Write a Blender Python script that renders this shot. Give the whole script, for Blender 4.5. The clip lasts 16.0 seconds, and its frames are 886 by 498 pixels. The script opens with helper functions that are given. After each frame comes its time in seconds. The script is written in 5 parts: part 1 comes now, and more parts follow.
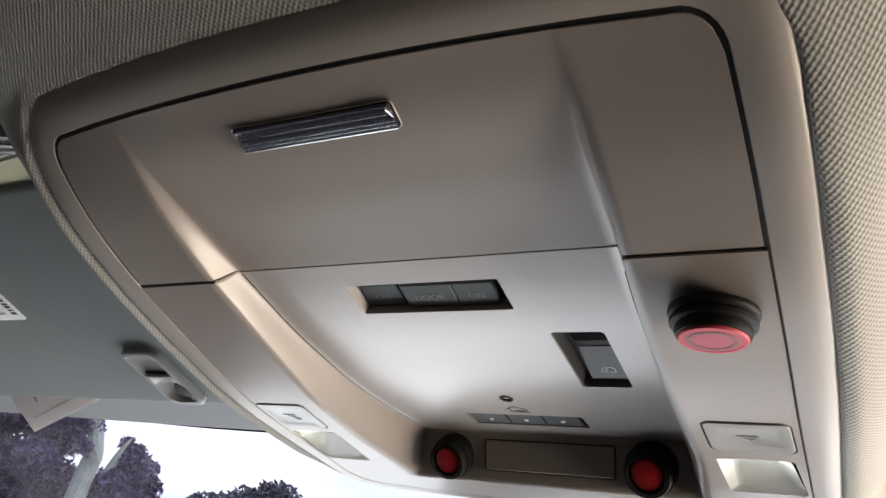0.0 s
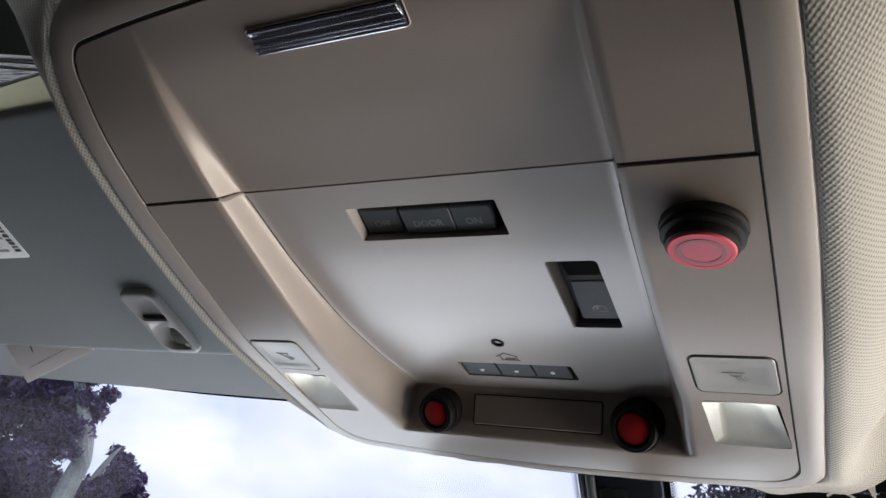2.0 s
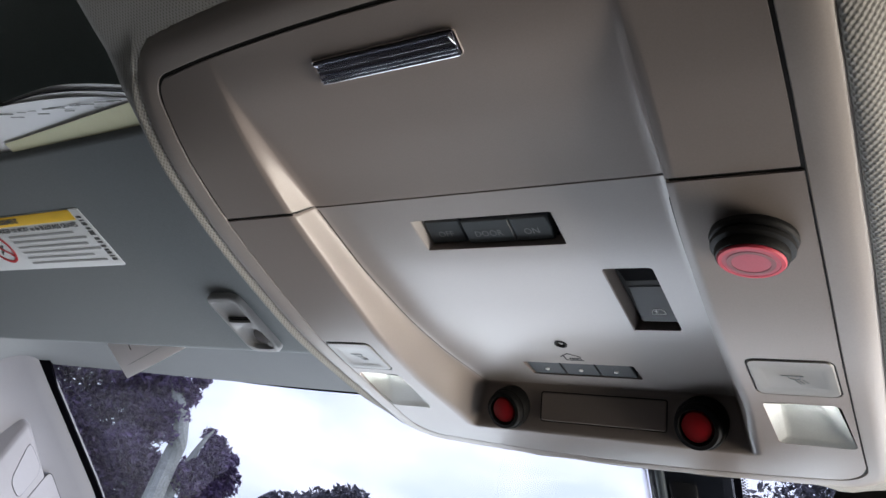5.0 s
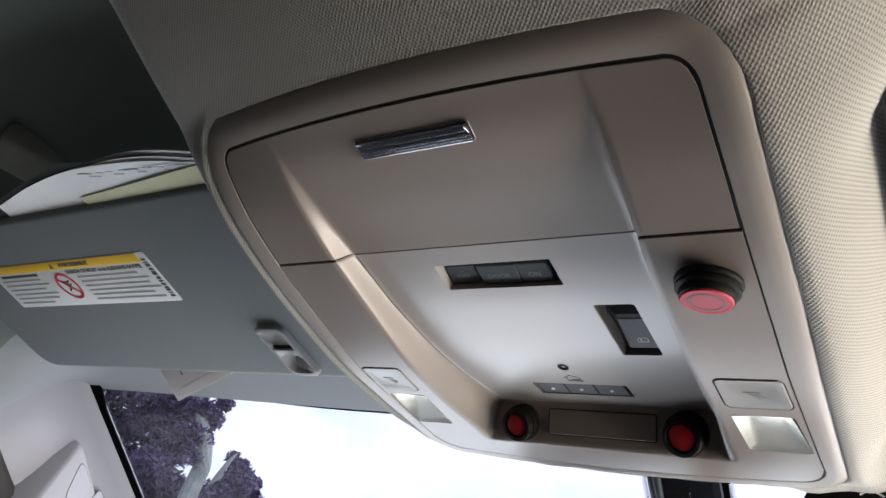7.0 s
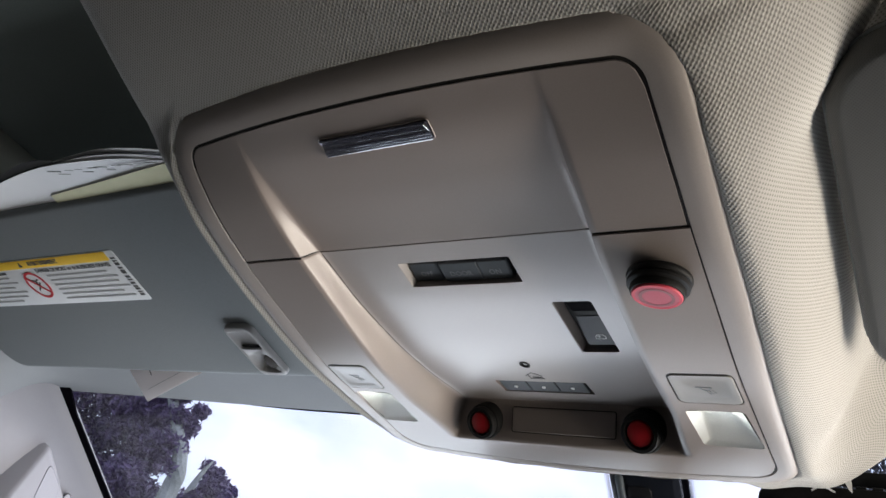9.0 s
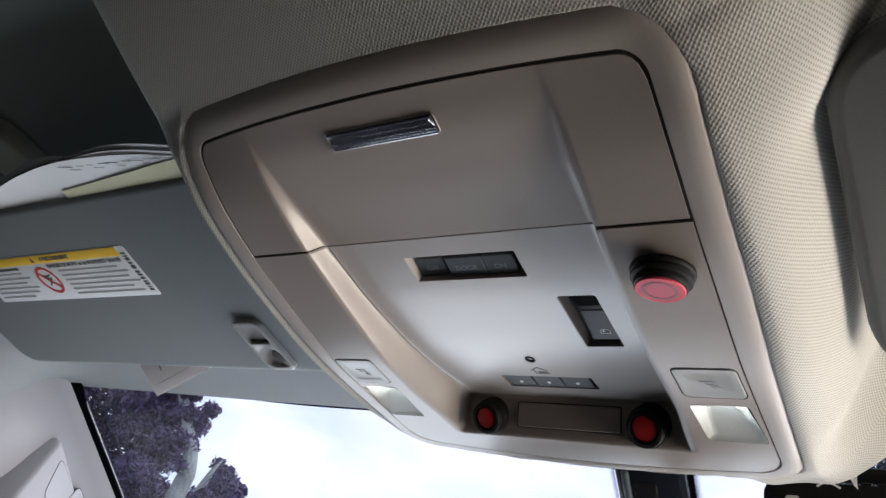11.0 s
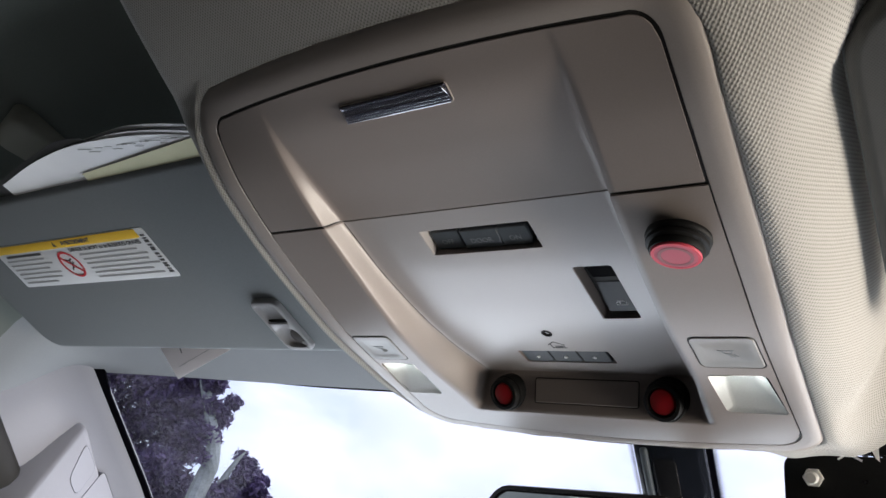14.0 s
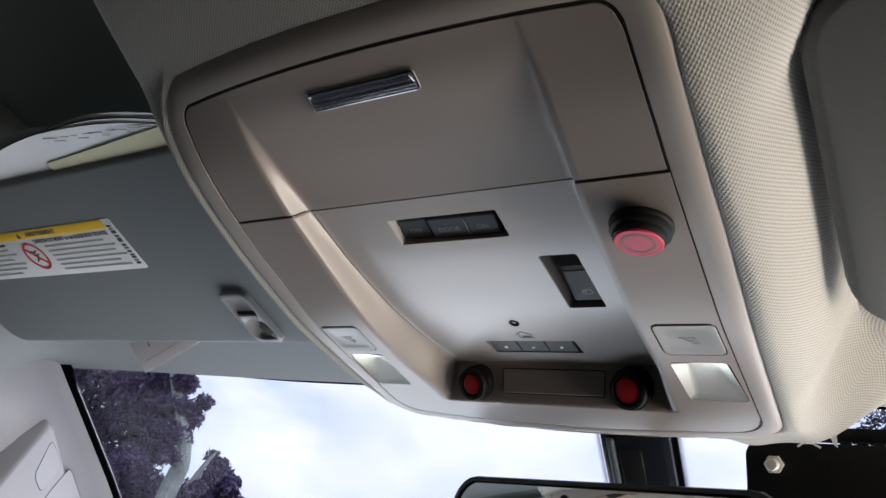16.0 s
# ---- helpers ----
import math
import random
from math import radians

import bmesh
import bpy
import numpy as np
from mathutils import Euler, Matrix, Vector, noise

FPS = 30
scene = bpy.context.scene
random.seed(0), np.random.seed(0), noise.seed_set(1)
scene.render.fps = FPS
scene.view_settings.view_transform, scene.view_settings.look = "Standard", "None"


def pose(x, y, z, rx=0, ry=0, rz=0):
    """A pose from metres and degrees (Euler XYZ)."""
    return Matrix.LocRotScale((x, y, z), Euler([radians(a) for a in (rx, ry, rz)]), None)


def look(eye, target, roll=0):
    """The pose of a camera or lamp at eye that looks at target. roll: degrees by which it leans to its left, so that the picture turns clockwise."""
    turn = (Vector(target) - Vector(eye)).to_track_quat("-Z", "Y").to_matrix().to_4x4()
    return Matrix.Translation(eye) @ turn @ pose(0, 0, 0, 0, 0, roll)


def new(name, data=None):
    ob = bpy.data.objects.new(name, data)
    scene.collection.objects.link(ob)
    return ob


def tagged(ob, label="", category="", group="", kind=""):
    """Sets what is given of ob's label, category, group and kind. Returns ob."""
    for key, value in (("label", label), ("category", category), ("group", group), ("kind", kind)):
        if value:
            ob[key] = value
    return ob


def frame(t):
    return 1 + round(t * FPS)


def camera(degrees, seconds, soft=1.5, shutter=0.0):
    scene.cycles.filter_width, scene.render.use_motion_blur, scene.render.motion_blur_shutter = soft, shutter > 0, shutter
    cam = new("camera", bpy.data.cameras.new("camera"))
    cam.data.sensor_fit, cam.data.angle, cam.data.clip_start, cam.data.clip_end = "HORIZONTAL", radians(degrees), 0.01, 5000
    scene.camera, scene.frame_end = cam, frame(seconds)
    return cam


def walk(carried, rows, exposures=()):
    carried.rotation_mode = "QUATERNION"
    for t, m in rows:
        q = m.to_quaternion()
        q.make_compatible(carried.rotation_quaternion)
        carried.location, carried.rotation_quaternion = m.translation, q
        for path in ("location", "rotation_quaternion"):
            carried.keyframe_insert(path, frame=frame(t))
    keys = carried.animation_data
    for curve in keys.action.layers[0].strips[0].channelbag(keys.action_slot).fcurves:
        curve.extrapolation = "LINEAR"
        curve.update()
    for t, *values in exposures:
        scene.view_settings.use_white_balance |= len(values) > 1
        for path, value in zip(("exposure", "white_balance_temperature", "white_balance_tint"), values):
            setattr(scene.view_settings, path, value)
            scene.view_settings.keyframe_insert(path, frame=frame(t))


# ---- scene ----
cam = camera(59.24, 16.0, soft=1.5)
PATH = [
    (0, (-0.00256, -0.01088, 1.61156), (-0.95661, 1.48897, 2.52820), 12.00),
    (0.5, (-0.00038, -0.00405, 1.59644), (-0.97279, 1.49033, 2.50267), 13.80),
    (1, (-0.00337, 0.00395, 1.58470), (-0.94798, 1.49394, 2.52685), 14.76),
    (1.5, (0.00026, 0.00893, 1.57068), (-0.95145, 1.47951, 2.53589), 15.74),
    (2, (0.00025, 0.00837, 1.57132), (-0.95830, 1.46178, 2.55558), 15.91),
    (2.5, (-0.00115, 0.00955, 1.56953), (-0.95956, 1.45727, 2.56230), 15.68),
    (3, (0.00095, 0.00786, 1.57225), (-0.97423, 1.44147, 2.56915), 15.96),
    (3.5, (0.00510, 0.00081, 1.57787), (-1.00887, 1.42486, 2.54944), 15.77),
    (4, (0.01209, -0.00251, 1.57981), (-1.04202, 1.40622, 2.53079), 16.27),
    (4.5, (0.01439, -0.00454, 1.57771), (-1.07847, 1.38836, 2.50802), 16.69),
    (5, (0.01494, -0.00578, 1.57501), (-1.11486, 1.37820, 2.47398), 17.40),
    (5.2, (0.01336, -0.00995, 1.57893), (-1.12331, 1.36937, 2.47640), 16.78),
    (7.3, (0.06066, -0.06244, 1.55047), (-1.11046, 1.26164, 2.48603), 17.39),
    (7.5, (0.06233, -0.06118, 1.55377), (-1.11119, 1.25938, 2.49131), 17.14),
    (8, (0.06459, -0.05975, 1.54902), (-1.09414, 1.27018, 2.49170), 17.63),
    (8.5, (0.06401, -0.05735, 1.54531), (-1.09716, 1.28643, 2.46506), 17.53),
    (9, (0.06776, -0.05812, 1.54509), (-1.05423, 1.28699, 2.51039), 17.38),
    (9.2, (0.06845, -0.05816, 1.54471), (-1.05448, 1.29238, 2.50130), 17.37),
    (11.3, (0.07160, -0.05714, 1.54159), (-1.07425, 1.27199, 2.50099), 17.85),
    (11.5, (0.07173, -0.05732, 1.54247), (-1.07634, 1.27070, 2.50075), 17.79),
    (12, (0.06976, -0.05602, 1.53930), (-1.08664, 1.26952, 2.49096), 18.03),
    (12.5, (0.06839, -0.05592, 1.53833), (-1.07611, 1.27996, 2.48991), 17.84),
    (13, (0.06754, -0.05610, 1.53942), (-1.08004, 1.28003, 2.48696), 17.80),
    (13.5, (0.06633, -0.05457, 1.53628), (-1.08733, 1.27657, 2.48345), 18.08),
    (14, (0.07248, -0.05019, 1.53271), (-1.11150, 1.26574, 2.46359), 18.03),
    (14.5, (0.07858, -0.04694, 1.52919), (-1.07583, 1.28626, 2.47254), 17.80),
    (15, (0.07529, -0.04643, 1.52693), (-1.07959, 1.29130, 2.46325), 17.31),
    (15.5, (0.07530, -0.04738, 1.52719), (-1.05010, 1.30519, 2.47799), 17.03),
    (16, (0.07633, -0.04672, 1.52754), (-1.05383, 1.30376, 2.47566), 17.26),
]
walk(cam, [(t, look(eye, target, roll)) for t, eye, target, roll in PATH], exposures=[(0, 0.34, 6950, 11), (0.5, 0.42, 6850, 11), (1.0, 0.29, 6800, 11), (2.0, -0.03, 6600, 11), (3.2, -0.02, 6500, 11), (4.5, 0.14, 6420, 11), (5.0, 0.15, 6420, 11), (7.5, 0.22, 6550, 11), (9.0, 0.15, 6450, 11), (12.5, 0.13, 6400, 11), (14.0, 0.11, 6400, 11), (15.0, -0.01, 6420, 11), (16.0, -0.03, 6420, 11)])

# ---- world, sun and window light ----
SUN_EL, SUN_ROT = 38.0, 60.0
world = bpy.data.worlds.new("overcast_sky")
scene.world = world
world.use_nodes = True
wn, wl = world.node_tree.nodes, world.node_tree.links
wn.clear()
w_out = wn.new("ShaderNodeOutputWorld")
w_bg = wn.new("ShaderNodeBackground")
w_sky = wn.new("ShaderNodeTexSky")
w_sky.sky_type = "NISHITA"
w_sky.sun_disc = False
w_sky.sun_elevation, w_sky.sun_rotation = radians(SUN_EL), radians(SUN_ROT)
w_sky.air_density, w_sky.dust_density = 1.0, 2.5
w_tc = wn.new("ShaderNodeTexCoord")
w_map = wn.new("ShaderNodeMapping")
w_map.inputs["Scale"].default_value = (1.6, 1.6, 4.2)
w_cloud = wn.new("ShaderNodeTexNoise")
w_cloud.inputs["Scale"].default_value = 1.7
w_cloud.inputs["Detail"].default_value = 7.0
w_cloud.inputs["Roughness"].default_value = 0.55
w_ramp = wn.new("ShaderNodeValToRGB")
w_ramp.color_ramp.elements[0].position = 0.40
w_ramp.color_ramp.elements[0].color = (0.22, 0.22, 0.22, 1)
w_ramp.color_ramp.elements[1].position = 0.58
w_ramp.color_ramp.elements[1].color = (1, 1, 1, 1)
w_mix = wn.new("ShaderNodeMixRGB")
w_mix.inputs[2].default_value = (10.6, 10.7, 12.8, 1)
wl.new(w_tc.outputs["Generated"], w_map.inputs["Vector"])
wl.new(w_map.outputs[0], w_cloud.inputs["Vector"])
wl.new(w_cloud.outputs["Fac"], w_ramp.inputs[0])
wl.new(w_ramp.outputs[0], w_mix.inputs[0])
w_tint = wn.new("ShaderNodeMixRGB")
w_tint.blend_type = "ADD"
w_tint.inputs[0].default_value = 1.0
w_tint.inputs[2].default_value = (4.0, 4.2, 6.4, 1)
wl.new(w_sky.outputs[0], w_tint.inputs[1])
wl.new(w_tint.outputs[0], w_mix.inputs[1])
wl.new(w_mix.outputs[0], w_bg.inputs[0])
w_bg.inputs[1].default_value = 0.118
wl.new(w_bg.outputs[0], w_out.inputs[0])


def lamp(name, kind, m, energy, color, **more):
    data = bpy.data.lights.new(name, kind)
    data.energy, data.color = energy, color
    for key, value in more.items():
        if key == "size":
            data.shape, data.size, data.size_y = "RECTANGLE", value[0], value[1]
        if key == "angle":
            data.angle = value
    ob = new(name, data)
    ob.matrix_world = m
    return ob


lamp("sun", "SUN", look((3, 3, 6), (3 - 2.0, 3 - 1.2, 6 - 1.9)), 1.0, (1.0, 0.95, 0.88), angle=radians(12))
# daylight that comes in by the side windows and the windscreen
lamp("passenger_window_light", "AREA", look((0.60, 0.51, 1.53), (-0.30, 0.36, 1.70)), 10.5, (1.0, 0.90, 0.775), size=(0.50, 0.24))
lamp("driver_window_light", "AREA", look((-0.925, 0.33, 1.42), (-0.40, 0.24, 1.78)), 0.17, (0.92, 0.96, 1.0), size=(0.40, 0.20))
lamp("windscreen_light", "AREA", look((-0.14, 0.66, 1.46), (-0.15, 0.16, 1.60)), 5.2, (0.83, 0.905, 1.0), size=(1.25, 0.36))

# ---- materials ----


def material(name):
    m = bpy.data.materials.new(name)
    m.use_nodes = True
    nt = m.node_tree
    return m, nt.nodes, nt.links, nt.nodes["Principled BSDF"]


def surface(name, colour, rough=0.5, metal=0.0, vary=0.12, scale=35.0, grain=900.0, bump=0.12, spec=0.5, coat=0.0, warm=0.0):
    """A procedural surface: broad soft stains, fine grain in colour and relief, wear in the gloss."""
    m, n, l, p = material(name)
    tc = n.new("ShaderNodeTexCoord")
    big = n.new("ShaderNodeTexNoise")
    big.inputs["Scale"].default_value = scale
    big.inputs["Detail"].default_value = 5.0
    fine = n.new("ShaderNodeTexNoise")
    fine.inputs["Scale"].default_value = grain
    fine.inputs["Detail"].default_value = 2.0
    l.new(tc.outputs["Object"], big.inputs["Vector"])
    l.new(tc.outputs["Object"], fine.inputs["Vector"])
    mix = n.new("ShaderNodeMixRGB")
    lo = tuple(max(0.0, c * (1 - vary)) for c in colour)
    hi = tuple(min(1.0, c * (1 + vary)) for c in colour)
    hi = (hi[0] * (1 + warm), hi[1], hi[2] * (1 - warm))
    mix.inputs[1].default_value, mix.inputs[2].default_value = (*lo, 1), (*hi, 1)
    l.new(big.outputs["Fac"], mix.inputs[0])
    tint = n.new("ShaderNodeMixRGB")
    tint.blend_type = "OVERLAY"
    tint.inputs[0].default_value = min(0.5, vary * 1.6)
    l.new(mix.outputs[0], tint.inputs[1])
    l.new(fine.outputs["Fac"], tint.inputs[2])
    l.new(tint.outputs[0], p.inputs["Base Color"])
    rr = n.new("ShaderNodeMapRange")
    rr.inputs["To Min"].default_value, rr.inputs["To Max"].default_value = rough * 0.85, min(1.0, rough * 1.15)
    l.new(big.outputs["Fac"], rr.inputs["Value"])
    l.new(rr.outputs[0], p.inputs["Roughness"])
    b = n.new("ShaderNodeBump")
    b.inputs["Strength"].default_value = bump
    b.inputs["Distance"].default_value = 0.0006
    l.new(fine.outputs["Fac"], b.inputs["Height"])
    l.new(b.outputs[0], p.inputs["Normal"])
    p.inputs["Metallic"].default_value = metal
    p.inputs["Specular IOR Level"].default_value = spec
    p.inputs["Coat Weight"].default_value = coat
    return m


def knit(name, colour, pitch, depth=0.5, dark=0.5, rough=0.95):
    """Knitted headliner cloth: staggered dimples by the uv map, which is in metres, with threads between."""
    m, n, l, p = material(name)
    uv = n.new("ShaderNodeUVMap")
    uv.uv_map = "UVMap"
    sep = n.new("ShaderNodeSeparateXYZ")
    l.new(uv.outputs[0], sep.inputs[0])

    def op(kind, a, b=None):
        o = n.new("ShaderNodeMath")
        o.operation = kind
        for i, v in enumerate((a, b)):
            if v is None:
                continue
            if isinstance(v, (int, float)):
                o.inputs[i].default_value = v
            else:
                l.new(v, o.inputs[i])
        return o.outputs[0]

    # staggered rows of puffs with small holes between them
    wob = n.new("ShaderNodeTexNoise")
    wob.inputs["Scale"].default_value = 170.0
    l.new(uv.outputs[0], wob.inputs["Vector"])
    jit = op("MULTIPLY", op("SUBTRACT", wob.outputs["Fac"], 0.5), 0.9)
    a = op("COSINE", op("ADD", op("MULTIPLY", sep.outputs[0], 2 * math.pi / (pitch * 0.92)), jit))
    b = op("COSINE", op("ADD", op("MULTIPLY", sep.outputs[1], 2 * math.pi / pitch), jit))
    cell = op("MULTIPLY", a, b)
    hole = op("MAXIMUM", op("MULTIPLY", op("ADD", cell, -0.12), -1.14), 0.0)
    big = n.new("ShaderNodeTexNoise")
    big.inputs["Scale"].default_value = 22.0
    big.inputs["Detail"].default_value = 6.0
    l.new(uv.outputs[0], big.inputs["Vector"])
    fine = n.new("ShaderNodeTexNoise")
    fine.inputs["Scale"].default_value = 2600.0
    l.new(uv.outputs[0], fine.inputs["Vector"])
    mix = n.new("ShaderNodeMixRGB")
    mix.inputs[1].default_value = (*[c * 1.08 for c in colour], 1)
    mix.inputs[2].default_value = (*[c * dark for c in colour], 1)
    l.new(op("POWER", hole, 1.4), mix.inputs[0])
    sta = n.new("ShaderNodeMixRGB")
    sta.blend_type = "MULTIPLY"
    sta.inputs[0].default_value = 0.25
    l.new(mix.outputs[0], sta.inputs[1])
    ramp = n.new("ShaderNodeValToRGB")
    ramp.color_ramp.elements[0].color = (0.62, 0.61, 0.58, 1)
    ramp.color_ramp.elements[1].color = (1, 1, 1, 1)
    l.new(op("ADD", op("MULTIPLY", big.outputs["Fac"], 0.7), op("MULTIPLY", fine.outputs["Fac"], 0.3)), ramp.inputs[0])
    l.new(ramp.outputs[0], sta.inputs[2])
    l.new(sta.outputs[0], p.inputs["Base Color"])
    p.inputs["Roughness"].default_value = rough
    p.inputs["Specular IOR Level"].default_value = 0.15
    p.inputs["Sheen Weight"].default_value = 0.15
    bp = n.new("ShaderNodeBump")
    bp.inputs["Strength"].default_value = depth
    bp.inputs["Distance"].default_value = 0.0006
    bp.invert = True
    l.new(op("ADD", op("MULTIPLY", op("SUBTRACT", 1.0, cell), 0.75), op("MULTIPLY", fine.outputs["Fac"], 0.3)), bp.inputs["Height"])
    l.new(bp.outputs[0], p.inputs["Normal"])
    return m


def glowing(name, colour, strength, base=(0.8, 0.8, 0.8)):
    m, n, l, p = material(name)
    p.inputs["Base Color"].default_value = (*base, 1)
    p.inputs["Emission Color"].default_value = (*colour, 1)
    p.inputs["Emission Strength"].default_value = strength
    return m


def clear_glass(name, tint=(0.93, 0.95, 0.97)):
    m, n, l, p = material(name)
    n.remove(p)
    out = n["Material Output"]
    tr = n.new("ShaderNodeBsdfTransparent")
    tr.inputs[0].default_value = (*tint, 1)
    gl = n.new("ShaderNodeBsdfGlossy")
    gl.inputs["Roughness"].default_value = 0.02
    lw = n.new("ShaderNodeLayerWeight")
    lw.inputs[0].default_value = 0.5
    pw = n.new("ShaderNodeMath")
    pw.operation = "POWER"
    pw.inputs[1].default_value = 5.0
    l.new(lw.outputs["Facing"], pw.inputs[0])
    fr = n.new("ShaderNodeMapRange")
    fr.inputs["To Min"].default_value, fr.inputs["To Max"].default_value = 0.035, 0.6
    l.new(pw.outputs[0], fr.inputs["Value"])
    mx = n.new("ShaderNodeMixShader")
    l.new(fr.outputs[0], mx.inputs[0])
    l.new(tr.outputs[0], mx.inputs[1])
    l.new(gl.outputs[0], mx.inputs[2])
    l.new(mx.outputs[0], out.inputs["Surface"])
    return m


M_PANEL = surface("grained_taupe_plastic", (0.250, 0.216, 0.199), 0.34, vary=0.05, scale=18, grain=1500, bump=0.08, spec=0.54)
M_BEZEL = surface("taupe_bezel_plastic", (0.350, 0.314, 0.288), 0.38, vary=0.05, scale=14, grain=1500, bump=0.08, spec=0.55)
M_CENTRE = surface("satin_grey_plastic", (0.335, 0.315, 0.302), 0.30, vary=0.04, scale=20, grain=1500, bump=0.04, spec=0.80)
M_GAP = surface("dark_gap_plastic", (0.012, 0.011, 0.010), 0.7, vary=0.2)
M_RECESS = surface("brown_recess_plastic", (0.230, 0.195, 0.176), 0.5, vary=0.1, scale=60, grain=1500, bump=0.08)
M_HEEL = surface("matt_black_plastic", (0.004, 0.004, 0.005), 0.8, vary=0.1, spec=0.04)
M_KEY = surface("blue_grey_key_plastic", (0.050, 0.060, 0.068), 0.345, vary=0.10, scale=60, grain=2000, bump=0.05)
M_BLACK = surface("black_rubber", (0.008, 0.008, 0.008), 0.55, vary=0.25, scale=120, grain=1400, bump=0.2, spec=0.16)
M_BLACKGLOSS = surface("black_plastic", (0.010, 0.010, 0.011), 0.22, vary=0.2, scale=60)
M_GARAGEKEY = surface("dark_garage_key_plastic", (0.036, 0.044, 0.052), 0.42, vary=0.10, scale=60, grain=2000, bump=0.05, spec=0.35)
M_RED = surface("red_translucent_plastic", (0.42, 0.006, 0.012), 0.40, vary=0.12, scale=150, grain=1500, bump=0.05)
# red turned pinkish: the gloss over the cap is mixed into its colour
M_PINK = surface("gloss_paled_cap_plastic", (0.31, 0.040, 0.068), 0.62, vary=0.12, scale=150, grain=1500, bump=0.08)
M_PINKRING = surface("cap_ring_plastic", (0.17, 0.048, 0.060), 0.62, vary=0.12, scale=150)
M_REDRIM = surface("red_cap_rim", (0.42, 0.020, 0.045), 0.6, vary=0.1, scale=150)
M_DARKCHROME = surface("smoked_chrome", (0.42, 0.43, 0.52), 0.26, metal=1.0, vary=0.10, scale=40, bump=0.01)
M_BRIGHT = surface("polished_chrome", (0.55, 0.56, 0.59), 0.26, metal=1.0, vary=0.03, scale=40, bump=0.0)
M_STEEL = surface("zinc_steel", (0.80, 0.78, 0.74), 0.45, metal=0.55, vary=0.1, scale=300)
M_INK = surface("grey_print", (0.17, 0.185, 0.20), 0.5, vary=0.05)
M_DARKINK = surface("dark_print", (0.05, 0.05, 0.05), 0.5, vary=0.05)
M_GREYINK = surface("grey_text_print", (0.33, 0.33, 0.33), 0.5, vary=0.05)
M_WHITEINK = surface("white_print", (0.75, 0.76, 0.76), 0.5, vary=0.03)
M_LAMPKEY = surface("lamp_key_plastic", (0.235, 0.228, 0.216), 0.35, vary=0.04, scale=30, grain=1500, bump=0.06)
M_LENS = surface("white_lamp_bowl", (0.31, 0.315, 0.30), 0.38, vary=0.05, scale=60)


M_LED = glowing("lit_lamp_lens", (0.95, 1.0, 0.97), 66.0)
M_FABRIC = knit("headliner_knit", (0.380, 0.370, 0.343), 0.0024, 0.30, 0.60)
M_VISORKNIT = knit("visor_knit", (0.098, 0.099, 0.098), 0.0015, 0.15, 0.90)
M_VISOR = surface("grey_visor_vinyl", (0.20, 0.215, 0.22), 0.6, vary=0.07, scale=25, grain=700, bump=0.25, spec=0.3)
M_HEADER = surface("grey_header_trim", (0.30, 0.315, 0.325), 0.75, vary=0.06, scale=20, grain=900, bump=0.2, spec=0.2)
M_PILLAR = surface("pale_grey_pillar_plastic", (0.325, 0.33, 0.365), 0.55, vary=0.05, scale=16, grain=1100, bump=0.15)
M_FRIT = surface("black_enamel", (0.003, 0.003, 0.005), 0.85, vary=0.1, spec=0.02)
M_SENSOR = surface("sensor_cover_plastic", (0.010, 0.012, 0.017), 0.16, vary=0.1, scale=40)
M_MIRROR = surface("mirror_silver", (0.86, 0.90, 0.88), 0.015, metal=1.0, vary=0.01, bump=0.0)
M_GLASS = clear_glass("windscreen_glass")
M_PAPER = surface("white_paper", (0.90, 0.91, 0.92), 0.8, vary=0.05, scale=30)
M_GREYSHEET = surface("grey_printed_paper", (0.30, 0.31, 0.34), 0.8, vary=0.25, scale=60)
M_FOLDER = surface("dark_folder_plastic", (0.05, 0.052, 0.056), 0.4, vary=0.15, scale=30)
M_YPAPER = surface("pale_yellow_paper", (0.76, 0.74, 0.50), 0.8, vary=0.08, scale=30)
M_CARD = surface("thin_white_card", (0.86, 0.85, 0.85), 0.8, vary=0.04, scale=30)
c_out, c_bsdf = M_CARD.node_tree.nodes["Material Output"], M_CARD.node_tree.nodes["Principled BSDF"]
c_thin = M_CARD.node_tree.nodes.new("ShaderNodeBsdfTranslucent")
c_thin.inputs[0].default_value = (0.80, 0.74, 0.72, 1)
c_mix = M_CARD.node_tree.nodes.new("ShaderNodeMixShader")
c_mix.inputs[0].default_value = 0.45
M_CARD.node_tree.links.new(c_bsdf.outputs[0], c_mix.inputs[1])
M_CARD.node_tree.links.new(c_thin.outputs[0], c_mix.inputs[2])
M_CARD.node_tree.links.new(c_mix.outputs[0], c_out.inputs["Surface"])
M_STICKER = surface("white_label_film", (0.80, 0.815, 0.82), 0.45, vary=0.04, scale=50)
M_YELLOW = surface("yellow_label_band", (0.80, 0.50, 0.02), 0.45, vary=0.05, scale=60)
M_LABELRED = surface("label_red", (0.55, 0.02, 0.03), 0.45, vary=0.05)
# near black, so that the unseen cab bounces little light
M_CAB = surface("cab_trim", (0.050, 0.048, 0.047), 0.7, vary=0.1, scale=8)
# lightened so that the unseen dashboard works as a reflector
M_DASH = surface("pale_dash_bounce", (0.42, 0.40, 0.38), 0.7, vary=0.1, scale=8)
# darkened headliner colour that carries the shade above the driver's visor
M_ROOFSHADE = surface("shaded_headliner", (0.175, 0.196, 0.180), 0.85, vary=0.08, scale=10, grain=900, bump=0.2, spec=0.15)
M_MOUNT = surface("olive_mount_plastic", (0.34, 0.34, 0.29), 0.6, vary=0.08, scale=40, grain=1100, bump=0.12)
